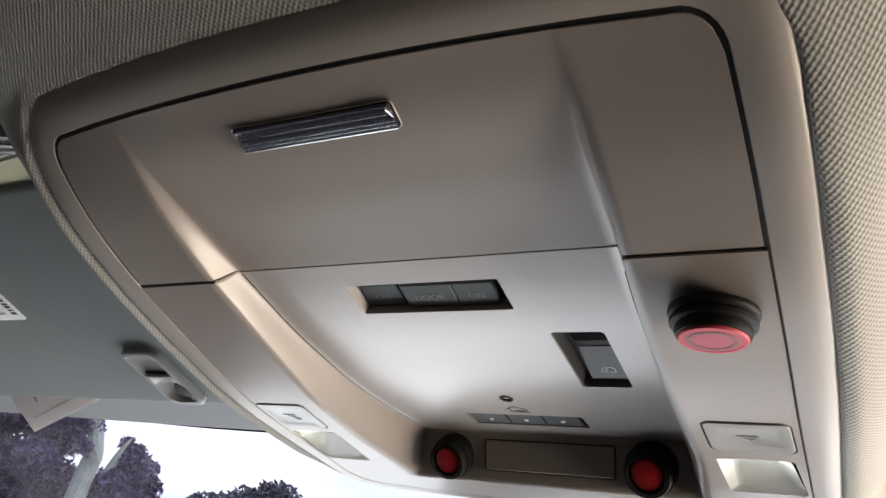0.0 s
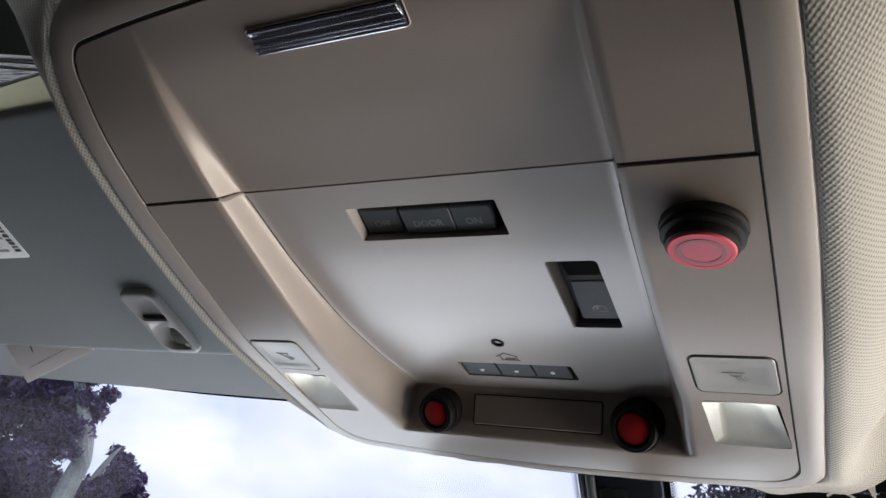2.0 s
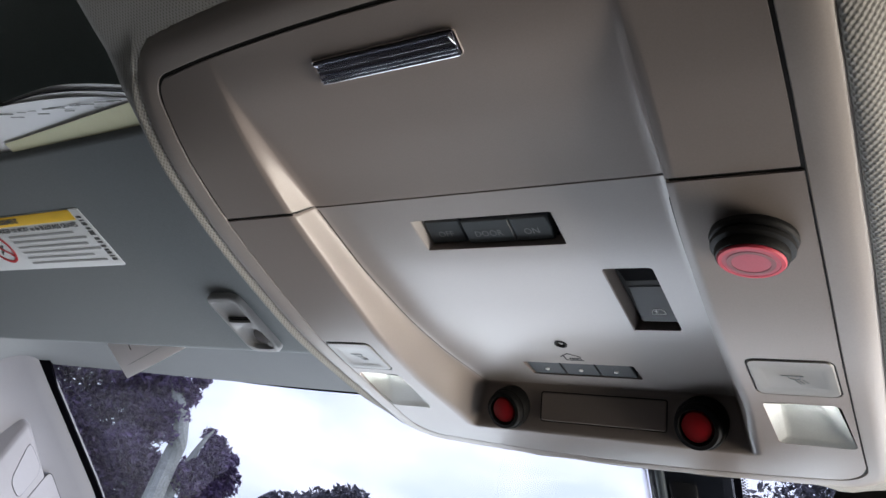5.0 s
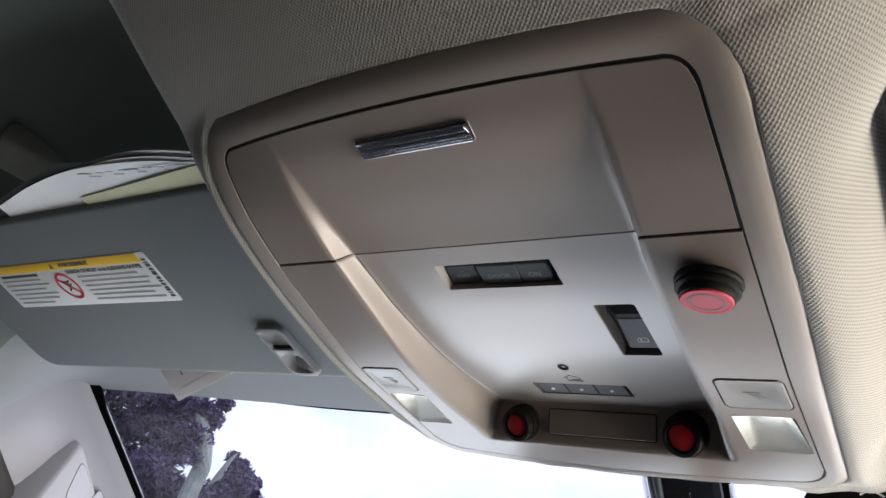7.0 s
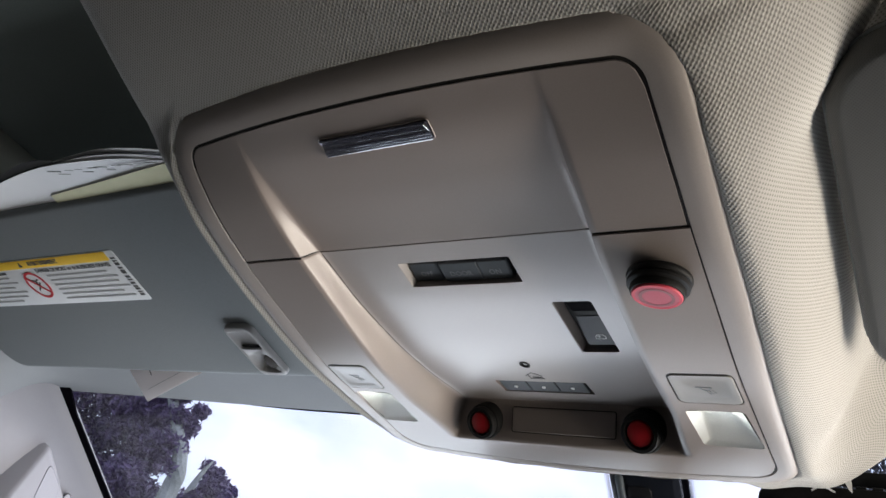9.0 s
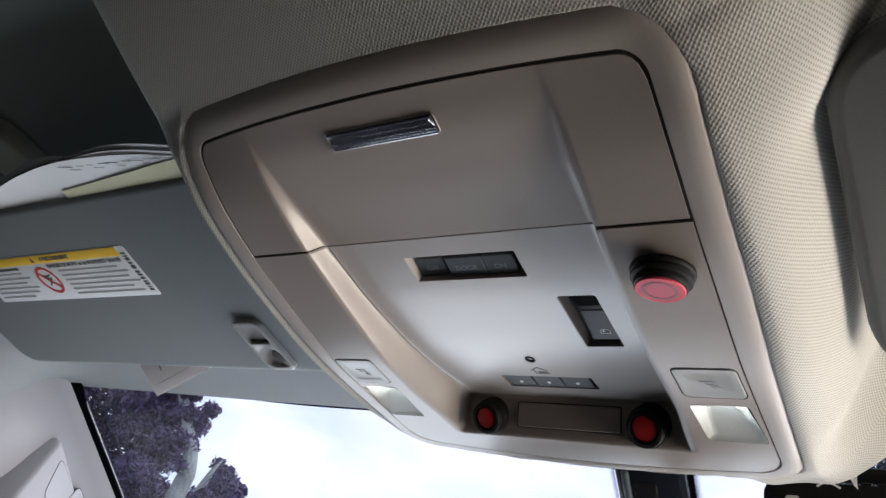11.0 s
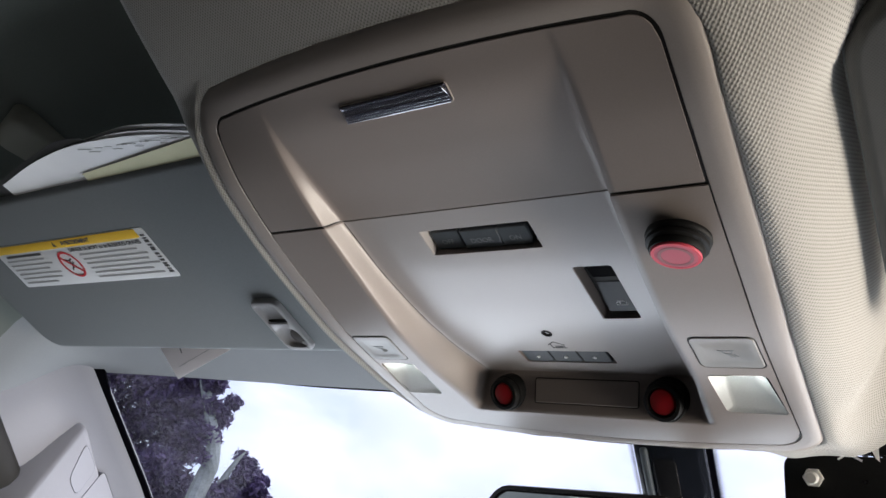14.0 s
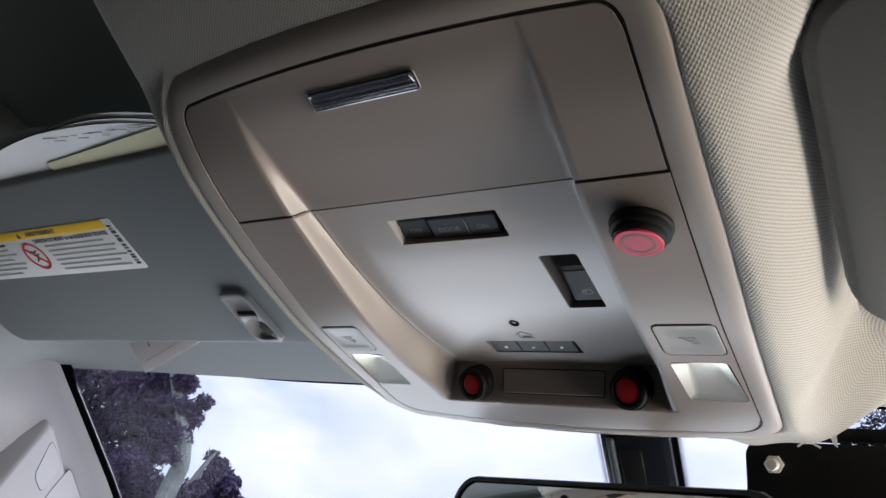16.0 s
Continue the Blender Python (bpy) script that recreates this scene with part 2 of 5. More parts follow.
M_CLIP = surface("clip_plastic", (0.36, 0.355, 0.35), 0.5, vary=0.06, scale=60)
M_SOCKET = surface("brown_socket_rubber", (0.030, 0.022, 0.018), 0.6, vary=0.2, scale=120)
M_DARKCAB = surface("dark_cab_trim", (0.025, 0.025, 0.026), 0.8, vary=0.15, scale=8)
M_BARK = surface("grey_bark", (0.31, 0.34, 0.345), 0.9, vary=0.3, scale=9, grain=60, bump=0.8)
M_GROUND = surface("grass_ground", (0.07, 0.09, 0.05), 0.95, vary=0.35, scale=1.2, grain=30, bump=0.6)


def leaves(name, colour, other):
    m, n, l, p = material(name)
    geo = n.new("ShaderNodeNewGeometry")
    mix = n.new("ShaderNodeMixRGB")
    mix.inputs[1].default_value, mix.inputs[2].default_value = (*colour, 1), (*other, 1)
    l.new(geo.outputs["Random Per Island"], mix.inputs[0])
    l.new(mix.outputs[0], p.inputs["Base Color"])
    p.inputs["Roughness"].default_value = 0.45
    return m


M_PLUM = leaves("purple_plum_leaves", (0.040, 0.024, 0.082), (0.095, 0.064, 0.170))
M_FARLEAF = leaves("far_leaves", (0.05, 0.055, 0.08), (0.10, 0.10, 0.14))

# ---- building helpers ----


def finish(name, bm, mat, sharp=32.0, soft=0.0):
    bmesh.ops.recalc_face_normals(bm, faces=bm.faces)
    for f in bm.faces:
        f.smooth = True
    lim = radians(sharp)
    for e in bm.edges:
        e.smooth = len(e.link_faces) == 2 and e.calc_face_angle(0.0) < lim
        if soft and len(e.link_faces) == 2 and min(abs(f.normal.z) for f in e.link_faces) > 0.12:
            e.smooth = e.calc_face_angle(0.0) < radians(soft)
    me = bpy.data.meshes.new(name)
    bm.to_mesh(me)
    bm.free()
    me.materials.append(mat)
    return me


def thing(name, place, label, category, group="", kind=""):
    ob = new(name)
    ob.empty_display_size = 0.02
    ob.location = place
    ob["origin"] = list(place)
    return tagged(ob, label, category, group, kind)


def part(name, bm, mat, parent=None, label="", sharp=32.0):
    """Links a bmesh, given in the place's own coordinates, as one mesh under a thing or a part."""
    me = bm if isinstance(bm, bpy.types.Mesh) else finish(name, bm, mat, sharp)
    ob = new(name, me)
    if parent is not None:
        ob.parent = parent
        if parent.type == "EMPTY":
            ob.matrix_parent_inverse = Matrix.Translation(-Vector(parent["origin"]))
    return tagged(ob, label) if label else ob


def piece(name, bm, mat, label, category, group="", kind="", sharp=32.0):
    """A thing that is a single mesh."""
    return tagged(part(name, bm, mat, None, "", sharp), label, category, group, kind)


def rrect(w, h, r, n=5):
    """Corners of a rounded rectangle round the origin, counter-clockwise."""
    pts = []
    for cx, cy, a0 in ((w / 2 - r, h / 2 - r, 0), (-w / 2 + r, h / 2 - r, 90), (-w / 2 + r, -h / 2 + r, 180), (w / 2 - r, -h / 2 + r, 270)):
        for i in range(n + 1):
            a = radians(a0 + 90 * i / n)
            pts.append((cx + r * math.cos(a), cy + r * math.sin(a)))
    return pts


def loft(rings, m=None, cap0=True, cap1=True, closed=True):
    """Rings of (x, y, z) with the same count, joined one to the next."""
    bm = bmesh.new()
    vs = [[bm.verts.new(m @ Vector(p) if m else p) for p in ring] for ring in rings]
    n = len(rings[0])
    for a, b in zip(vs, vs[1:]):
        for i in range(n if closed else n - 1):
            bm.faces.new((a[i], a[(i + 1) % n], b[(i + 1) % n], b[i]))
    if cap0:
        bm.faces.new(vs[0][::-1])
    if cap1:
        bm.faces.new(vs[-1])
    return bm


def slab(w, h, z0, z1, r, m, bevel=0.0006, n=5):
    """A rounded plate from z0 to z1 with a small round on the rim of z1."""
    rings = [[(x, y, z0) for x, y in rrect(w, h, r, n)], [(x, y, z1 - bevel if z1 > z0 else z1 + bevel) for x, y in rrect(w, h, r, n)]]
    rr = max(r - bevel, 0.0002)
    s = bevel if z1 > z0 else -bevel
    rings.append([(x, y, z1 - s * 0.3) for x, y in rrect(w - 0.6 * bevel, h - 0.6 * bevel, max(r - 0.3 * bevel, 0.0002), n)])
    rings.append([(x, y, z1) for x, y in rrect(w - 2 * bevel, h - 2 * bevel, rr, n)])
    return loft(rings, m)


def turned(profile, m, n=48):
    """A lathe body: (radius, z) along the profile."""
    rings = [[(r * math.cos(2 * math.pi * i / n), r * math.sin(2 * math.pi * i / n), z) for i in range(n)] for r, z in profile]
    return loft(rings, m)


def join(*bms):
    out = bmesh.new()
    for b in bms:
        me = bpy.data.meshes.new("joined")
        b.to_mesh(me)
        b.free()
        out.from_mesh(me)
        bpy.data.meshes.remove(me)
    return out


def box(x0, x1, y0, y1, z0, z1, m=None, bevel=0.0):
    bm = bmesh.new()
    bmesh.ops.create_cube(bm, size=1.0)
    for v in bm.verts:
        v.co = Vector((x0 + (v.co.x + 0.5) * (x1 - x0), y0 + (v.co.y + 0.5) * (y1 - y0), z0 + (v.co.z + 0.5) * (z1 - z0)))
    if bevel:
        bmesh.ops.bevel(bm, geom=bm.edges[:], offset=bevel, segments=3, profile=0.5, affect="EDGES")
    if m:
        bm.transform(m)
    return bm


def strokes(lines, width, m, thick=0.0002):
    """Thin raised lines through the points of each polyline."""
    out = []
    for line in lines:
        for (x0, y0), (x1, y1) in zip(line, line[1:]):
            d = math.hypot(x1 - x0, y1 - y0)
            a = math.atan2(y1 - y0, x1 - x0)
            mm = m @ Matrix.Translation(((x0 + x1) / 2, (y0 + y1) / 2, 0)) @ Matrix.Rotation(a, 4, "Z")
            out.append(box(-d / 2 - width / 2, d / 2 + width / 2, -width / 2, width / 2, -thick, thick, mm))
    return join(*out)


def words(name, text, size, m, mat, parent, thick=0.0001, squeeze=1.0, align="CENTER", bold=0.0):
    cu = bpy.data.curves.new(name, "FONT")
    cu.body, cu.size, cu.align_x, cu.align_y, cu.extrude = text, size, align, "CENTER", thick
    cu.resolution_u = 3
    cu.offset = bold
    tmp = bpy.data.objects.new(name, cu)
    me = bpy.data.meshes.new_from_object(tmp)
    bpy.data.objects.remove(tmp)
    me.transform(m @ Matrix.Diagonal((squeeze, 1, 1, 1)))
    me.materials.clear()
    me.materials.append(mat)
    return part(name, me, mat, parent)


def carve(me, cutters):
    """The mesh with the cutters' bodies taken out of it."""
    ob = bpy.data.objects.new("carved", me)
    scene.collection.objects.link(ob)
    cutter = bpy.data.objects.new("cutter", finish("cutter", join(*cutters), me.materials[0]))
    scene.collection.objects.link(cutter)
    mod = ob.modifiers.new("holes", "BOOLEAN")
    mod.object, mod.operation, mod.solver = cutter, "DIFFERENCE", "EXACT"
    mod.use_self = True
    dg = bpy.context.evaluated_depsgraph_get()
    res = bpy.data.meshes.new_from_object(ob.evaluated_get(dg))
    bpy.data.objects.remove(ob)
    bpy.data.objects.remove(cutter)
    bm = bmesh.new()
    bm.from_mesh(res)
    mat = me.materials[0]
    bpy.data.meshes.remove(res)
    return finish(me.name, bm, mat, 48.0, 76.0)


def curve_through(xs, ys):
    """A smooth function through the points."""
    xs, ys = np.array(xs, float), np.array(ys, float)
    d = np.diff(ys) / np.diff(xs)
    t = np.concatenate([[d[0]], (d[:-1] * np.diff(xs)[1:] + d[1:] * np.diff(xs)[:-1]) / (xs[2:] - xs[:-2]), [d[-1]]])

    def f(x):
        if x <= xs[0]:
            return ys[0] + t[0] * (x - xs[0])
        if x >= xs[-1]:
            return ys[-1] + t[-1] * (x - xs[-1])
        i = int(np.searchsorted(xs, x)) - 1
        h = xs[i + 1] - xs[i]
        s = (x - xs[i]) / h
        return ((2 * s**3 - 3 * s**2 + 1) * ys[i] + (s**3 - 2 * s**2 + s) * h * t[i] + (3 * s**2 - 2 * s**3) * ys[i + 1] + (s**3 - s**2) * h * t[i + 1])

    return f


def clamp(x, a=0.0, b=1.0):
    return max(a, min(b, x))


def ease(x):
    x = clamp(x)
    return x * x * (3 - 2 * x)


# ---- the console's form: XC its middle, u across from there, y ahead, z up ----
XC = -0.1625
SEAM = 0.2052
rail_z = curve_through((-0.30, -0.10, -0.03, 0.03, 0.085, 0.116, 0.14, 0.17, 0.205, 0.25, 0.297, 0.33, 0.36, 0.40, 0.44), (1.892, 1.874, 1.850, 1.816, 1.7842, 1.7692, 1.7595, 1.7475, 1.735, 1.7228, 1.7122, 1.7083, 1.7055, 1.7020, 1.7005))
tray = curve_through((0.128, 0.145, 0.170, 0.204, 0.213, 0.237, 0.250, 0.285, 0.325, 0.360, 0.395), (0.0, 0.0008, 0.0056, 0.0117, 0.0126, 0.0141, 0.0149, 0.0184, 0.0205, 0.0232, 0.0262))


slope_width = curve_through((0.128, 0.17, 0.21, 0.25, 0.30, 0.335, 0.37, 0.40), (0.0036, 0.0050, 0.0046, 0.0044, 0.0066, 0.0092, 0.0100, 0.0100))
TRAY_X = 0.0008


def a_out(y):
    return 0.0885 + 0.0018 * ease((0.24 - y) / 0.06) - 0.0060 * ease((y - 0.33) / 0.06)


def a_in(y):
    return a_out(y) - slope_width(max(y, 0.128))


def seam(u):
    """Where the lid meets the front panel: farther ahead on the tray's floor than on the rails."""
    return SEAM + 0.0080 * clamp((a_out(0.207) - abs(u - TRAY_X)) / (a_out(0.207) - a_in(0.207)))


def rail(u, y):
    return rail_z(y) + 0.30 * clamp((0.175 - y) / 0.044) ** 1.6 * min(u * u, 0.0225)


def soft_min(a, b, k=0.22):
    h = clamp(0.5 + 0.5 * (b - a) / k)
    return b * (1 - h) + a * h - k * h * (1 - h)


def skin(u, y):
    """Height of the console's visible face."""
    r = rail(u, y)
    d = tray(y) if y > 0.128 else 0.0
    if d <= 0:
        return r
    v = u - TRAY_X
    s = (a_out(y) - abs(v)) / (a_out(y) - a_in(y))
    if 0 < s < 1:
        s = 1 - (1 - s) ** (1.15 - 0.1 * ease((y - 0.21) / 0.05))
    f = (0.391 - y) / 0.012
    w = clamp(soft_min(clamp(s, -0.2, 1.0), clamp(f, -0.2, 1.0)))
    w = 0.75 * w + 0.25 * ease(w)
    return r + d * w


def half_width(y, w0, w1):
    return w0 + (w1 - w0) * ease((y - 0.22) / 0.24) - 1.0 * max(0.190 - y, 0.0) ** 2


def on(u, y, f=None, lift=0.0, flat=False):
    """A frame on the console's face: x across, y to the rear, z down into the cab."""
    f = f or skin
    p = Vector((XC + u, y, f(u, y)))
    e = 0.004
    slope = 0.0 if flat else (f(u, y + e) - f(u, y - e)) / (2 * e)
    back = Vector((0, -1, -slope)).normalized()
    x = Vector((1, 0, 0))
    z = x.cross(back)
    m = Matrix((x, back, z)).transposed().to_4x4()
    m.translation = p + z * lift
    return m


def rim(w0, w1, yr, bow, rr, yf, fbow, rf, ns=36, nc=8):
    """A console outline of (u, y): rear edge, corner, side, corner, front edge and back."""
    right = []
    wr = half_width(yr + bow * (w0 - rr) ** 2 + rr, w0, w1)
    y0 = yr + bow * (wr - rr) ** 2
    for i in range(ns):
        u = (wr - rr) * i / ns
        right.append((u, yr + bow * u * u))
    for i in range(nc):
        a = radians(90 * i / nc)
        right.append((wr - rr + rr * math.sin(a), y0 + rr - rr * math.cos(a)))
    wf = w1
    y1 = yf - fbow * (wf - rf) ** 2 - rf
    for i in range(ns):
        y = y0 + rr + (y1 - y0 - rr) * i / ns
        right.append((half_width(y, w0, w1), y))
    wf = half_width(y1, w0, w1)
    for i in range(nc):
        a = radians(90 * i / nc)
        right.append((wf - rf + rf * math.cos(a), y1 + rf * math.sin(a)))
    for i in range(ns):
        u = (wf - rf) * (1 - i / ns)
        right.append((u, yf - fbow * u * u - (0 if u < wf - rf else 0)))
    right.append((0.0, yf))
    left = [(-u, y) for u, y in right[1:-1]][::-1]
    return right + left

# ---- the cab's shell ----
REAR, FRONT = 0.1108, 0.4330
roof_z = curve_through((-1.35, -0.7, -0.1, 0.10, 0.25, 0.36, 0.43, 0.472), (1.83, 1.868, 1.868, 1.852, 1.818, 1.786, 1.763, 1.748))


def tilt_up(u, y):
    """The bezel's rear strip leans back from the lid, and the cloth behind follows it."""
    return 0.0030 * clamp((0.1259 + 0.52 * min(u * u, 0.0225) - y) / 0.0150) ** 1.2


def headliner(x, y):
    u = x - XC
    side = clamp((abs(u) - 0.56) / 0.21)
    z = roof_z(y) - 0.11 * side ** 4 * (1 - ease((y - 0.36) / 0.11))
    pod = rail(min(abs(u), 0.15), y) + 0.0004 + tilt_up(u, y)
    if y > 0.43:
        pod = rail(min(abs(u), 0.15), 0.43)
    wide = half_width(max(y, 0.15), 0.1525, 0.1450)
    if y > 0.40:
        pod += (0.0068 if u > 0 else 0.004) * ease((y - 0.40) / 0.04) * ease((abs(u) - 0.10) / 0.04)
    # how far out from the bezel's rim
    rear = REAR + 0.52 * min(abs(u), 0.15) ** 2
    edge = half_width(max(y, 0.14), 0.1508, 0.1420)
    front = FRONT - 0.68 * min(u * u, 0.0121)
    dx, dr, df = abs(u) - edge, rear - y, y - front
    out = max(dx, dr, df)
    if dx > -0.030 and df > -0.030:
        out = math.hypot(dx + 0.030, df + 0.030) - 0.030
    elif dx > -0.030 and dr > -0.030:
        out = math.hypot(dx + 0.030, dr + 0.030) - 0.030
    # a padded roll: narrow on the driver's side, broad on the passenger's, flat behind
    ahead = 1 - ease((y - 0.36) / 0.06)
    behind = 1 - 0.85 * ease((dr - dx) / 0.03)
    if u > 0:
        pod -= 0.0005 * math.exp(-(((out - 0.0045) / 0.0040) ** 2)) * ahead * behind
    else:
        pod -= 0.0017 * math.exp(-(((out - 0.0040) / 0.0030) ** 2)) * ahead * behind
    pod += 0.0070 * ease((-0.0006 - out) / 0.003)
    # ahead of the bezel the cloth turns up out of sight
    pod += 0.9 * (clamp(df, 0.0, 0.02) * (1 - ease((u - 0.085) / 0.035)) if u > -0.05 else clamp(out, 0.0, 0.02) * ease((y - 0.355) / 0.055))
    over = max(y - 0.440, 0.0) / 0.034
    if u > 0:
        # bulges towards the passenger, then tucks up steeply behind the visor
        behind_visor = ease((0.205 - y) / 0.070)
        start = wide + 0.0010 - 0.012 * behind_visor
        q = math.hypot(max(u - start, 0.0) / (0.0315 + 0.034 * ease((y - 0.395) / 0.06) + 0.085 * behind_visor), over)
        # round beside the visor, an easy slope ahead of it and behind it
        soft = max(behind_visor, ease((y - 0.36) / 0.04))
        t = (1 - soft) * (1 - math.sqrt(1 - min(q, 1.0) ** 2)) + soft * (0.6 * ease(q) + 0.4 * clamp(q) ** 2)
    else:
        q = math.hypot(max(-u - wide, 0.0) / (0.046 + 0.022 * ease((0.21 - y) / 0.08)), over)
        t = 0.6 * ease(q) + 0.4 * clamp(q) ** 2
    if u < 0:
        z += 0.003 * ease((-u - 0.30) / 0.40) * ease((y - 0.42) / 0.05)
    return pod + (z - pod) * t if z > pod else z


OUTER = rim(0.1508, 0.1420, REAR, 0.52, 0.030, FRONT, 0.68, 0.030)
INNER = rim(0.1346, 0.1312, 0.1259, 0.52, 0.013, 0.4230, 0.75, 0.020)


def grid_lines(a, b, step, *fine):
    """Places from a to b, with finer steps inside the stretches given."""
    out, x = [], a
    while x < b - 1e-6:
        out.append(x)
        s = step
        for lo, hi, f in fine:
            if lo - 1e-9 <= x < hi:
                s = f
        x += s
    return out + [b]


def build_headliner():
    xs = grid_lines(XC - 0.775, XC + 0.775, 0.05, (XC - 0.235, XC - 0.165, 0.004), (XC - 0.165, XC - 0.126, 0.0013), (XC - 0.126, XC + 0.126, 0.006), (XC + 0.126, XC + 0.165, 0.0013), (XC + 0.165, XC + 0.235, 0.003), (XC + 0.235, XC + 0.30, 0.02))
    ys = grid_lines(-1.30, 0.474, 0.08, (-0.30, 0.08, 0.025), (0.08, 0.10, 0.008), (0.10, 0.106, 0.0022), (0.106, 0.136, 0.0010), (0.136, 0.146, 0.0022), (0.146, 0.42, 0.007), (0.42, 0.48, 0.0022))
    bm = bmesh.new()
    uvl = bm.loops.layers.uv.new("UVMap")
    vs, arc = [], {}
    for y in ys:
        row, run, last = [], 0.0, None
        for x in xs:
            v = bm.verts.new((x, y, headliner(x, y)))
            if last is not None:
                run += (v.co - last.co).length
            last = v
            arc[v] = (run, y * 1.04)
            row.append(v)
        mid = arc[row[min(range(len(xs)), key=lambda i: abs(xs[i] - XC))]][0]
        for v in row:
            arc[v] = (arc[v][0] - mid, arc[v][1])
        vs.append(row)

    def inside(x, y):
        u = abs(x - XC)
        return u < half_width(y, 0.1495, 0.1375) - 0.012 and 0.145 < y < 0.405

    for j in range(len(ys) - 1):
        for i in range(len(xs) - 1):
            xm, ym = (xs[i] + xs[i + 1]) / 2, (ys[j] + ys[j + 1]) / 2
            if inside(xm, ym):
                continue
            f = bm.faces.new((vs[j][i], vs[j][i + 1], vs[j + 1][i + 1], vs[j + 1][i]))
            for lp in f.loops:
                lp[uvl].uv = arc[lp.vert]
    up = bmesh.ops.extrude_edge_only(bm, edges=[e for e in bm.edges if e.is_boundary and all(v.co.y > 0.470 for v in e.verts)])
    for v in [g for g in up["geom"] if isinstance(g, bmesh.types.BMVert)]:
        v.co += Vector((0, 0.004, 0.012))
    return bm


ceiling = piece("ceiling", build_headliner(), M_FABRIC, "pale grey knitted headliner with a padded console pod", "ceiling", kind="structure", sharp=60)
# plain trim face along the windscreen on the driver's side
ceiling.data.materials.append(M_HEADER)
for f in ceiling.data.polygons:
    if f.center.y > 0.335 and f.center.x < XC - 0.165:
        f.material_index = 1
# headliner beyond the pod over the driver: its deep shade is put into the colour
ceiling.data.materials.append(M_ROOFSHADE)
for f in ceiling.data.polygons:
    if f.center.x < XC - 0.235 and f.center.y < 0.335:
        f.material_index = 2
part("roof_skin", box(XC - 0.80, XC + 0.80, -1.34, 0.44, 1.90, 1.93), M_DARKCAB, ceiling)


def cab_wall(name, bm, mat, label):
    return piece(name, bm, mat, label, "wall", kind="structure")


XL, XR = XC - 0.775, XC + 0.775
cab_wall("floor", box(XL - 0.05, XR + 0.05, -1.36, 1.25, 0.0, 0.60), M_CAB, "plain unseen cab floor, dark to cut bounced light")
# no rear window and small side openings, to hold daylight back
cab_wall("wall_rear", box(XL, XR, -1.36, -1.30, 0.6, 1.90), M_CAB, "plain rear wall of the cab, left windowless to keep daylight out")
cab_wall("wall_right", join(box(XR, XR + 0.05, -1.36, 0.85, 0.6, 1.14), box(XR, XR + 0.05, -1.36, 0.55, 1.60, 1.90), box(XR, XR + 0.05, -1.36, 0.05, 1.14, 1.60)), M_CAB, "plain passenger side of the cab")
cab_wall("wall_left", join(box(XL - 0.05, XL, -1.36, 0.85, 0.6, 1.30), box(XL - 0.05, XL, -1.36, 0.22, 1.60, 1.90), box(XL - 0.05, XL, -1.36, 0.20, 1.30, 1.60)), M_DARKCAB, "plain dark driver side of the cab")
# pale dashboard block, added to throw light up at the console
cab_wall("wall_front", box(XL, XR, 0.78, 1.20, 0.6, 1.06, bevel=0.03), M_DASH, "plain unseen dashboard below the windscreen, pale to bounce light up")

# windscreen: its upper edge lies along the front of the headliner
WS_Y, WS_Z, WS_S = 0.468, 1.7530, -0.84


def ws(x, y, lift=0.0):
    """A point on the windscreen, lifted into the cab."""
    n = Vector((0, WS_S, -1)).normalized()
    return Vector((x, y, WS_Z + WS_S * (y - WS_Y))) + n * lift


def ws_strip(xa, xb, ya, yb, lift, thick, nx=24, ny=6):
    """A sheet on the windscreen; xa and xb are functions of y."""
    bm = bmesh.new()
    rows = []
    for k in range(ny + 1):
        y = ya + (yb - ya) * k / ny
        rows.append([(bm.verts.new(ws(xa(y) + (xb(y) - xa(y)) * i / nx, y, lift)), bm.verts.new(ws(xa(y) + (xb(y) - xa(y)) * i / nx, y, lift - thick))) for i in range(nx + 1)])
    for k in range(ny):
        for i in range(nx):
            a, b, c, d = rows[k][i], rows[k][i + 1], rows[k + 1][i + 1], rows[k + 1][i]
            for s in (0, 1):
                bm.faces.new((a[s], b[s], c[s], d[s]))
    for k in range(ny):
        for i in (0, nx):
            a, d = rows[k][i], rows[k + 1][i]
            bm.faces.new((a[0], a[1], d[1], d[0]))
    for i in range(nx):
        for k in (0, ny):
            a, b = rows[k][i], rows[k][i + 1]
            bm.faces.new((a[0], a[1], b[1], b[0]))
    return bm


PIL = -0.9020


def pil(y):
    """The pillar's inner edge, leaning out at the top."""
    return PIL - 0.016 * clamp((0.60 - y) / 0.13)


windscreen = thing("window_1", (XC, 0.5, 1.70), "raked laminated truck windscreen with black enamel border", "windscreen", kind="structure")
pane = part("pane", ws_strip(lambda y: XL - 0.02, lambda y: XR + 0.02, 0.462, 1.18, -0.004, 0.005), M_GLASS, windscreen)
pane.visible_shadow = False
part("enamel_band", loft([[tuple(ws(x, y, d)) for y, d in ((0.450, 0.0), (0.4760 - 0.0105 * ease((XC - x - 0.30) / 0.40), 0.0), (0.4760 - 0.0105 * ease((XC - x - 0.30) / 0.40), -0.002), (0.450, -0.002))] for x in [pil(0.47) - 0.01 + (XR - pil(0.47) + 0.01) * i / 40 for i in range(41)]]), M_FRIT, windscreen, "thin black enamel band along the upper edge")
part("enamel_band", ws_strip(lambda y: pil(y) - 0.03, lambda y: pil(y) + 0.015 + 0.012 * clamp((0.485 - y) / 0.02) ** 2, 0.4640, 1.10, 0.0006, 0.002, 4, 20), M_FRIT, windscreen, "black enamel band beside the pillar")
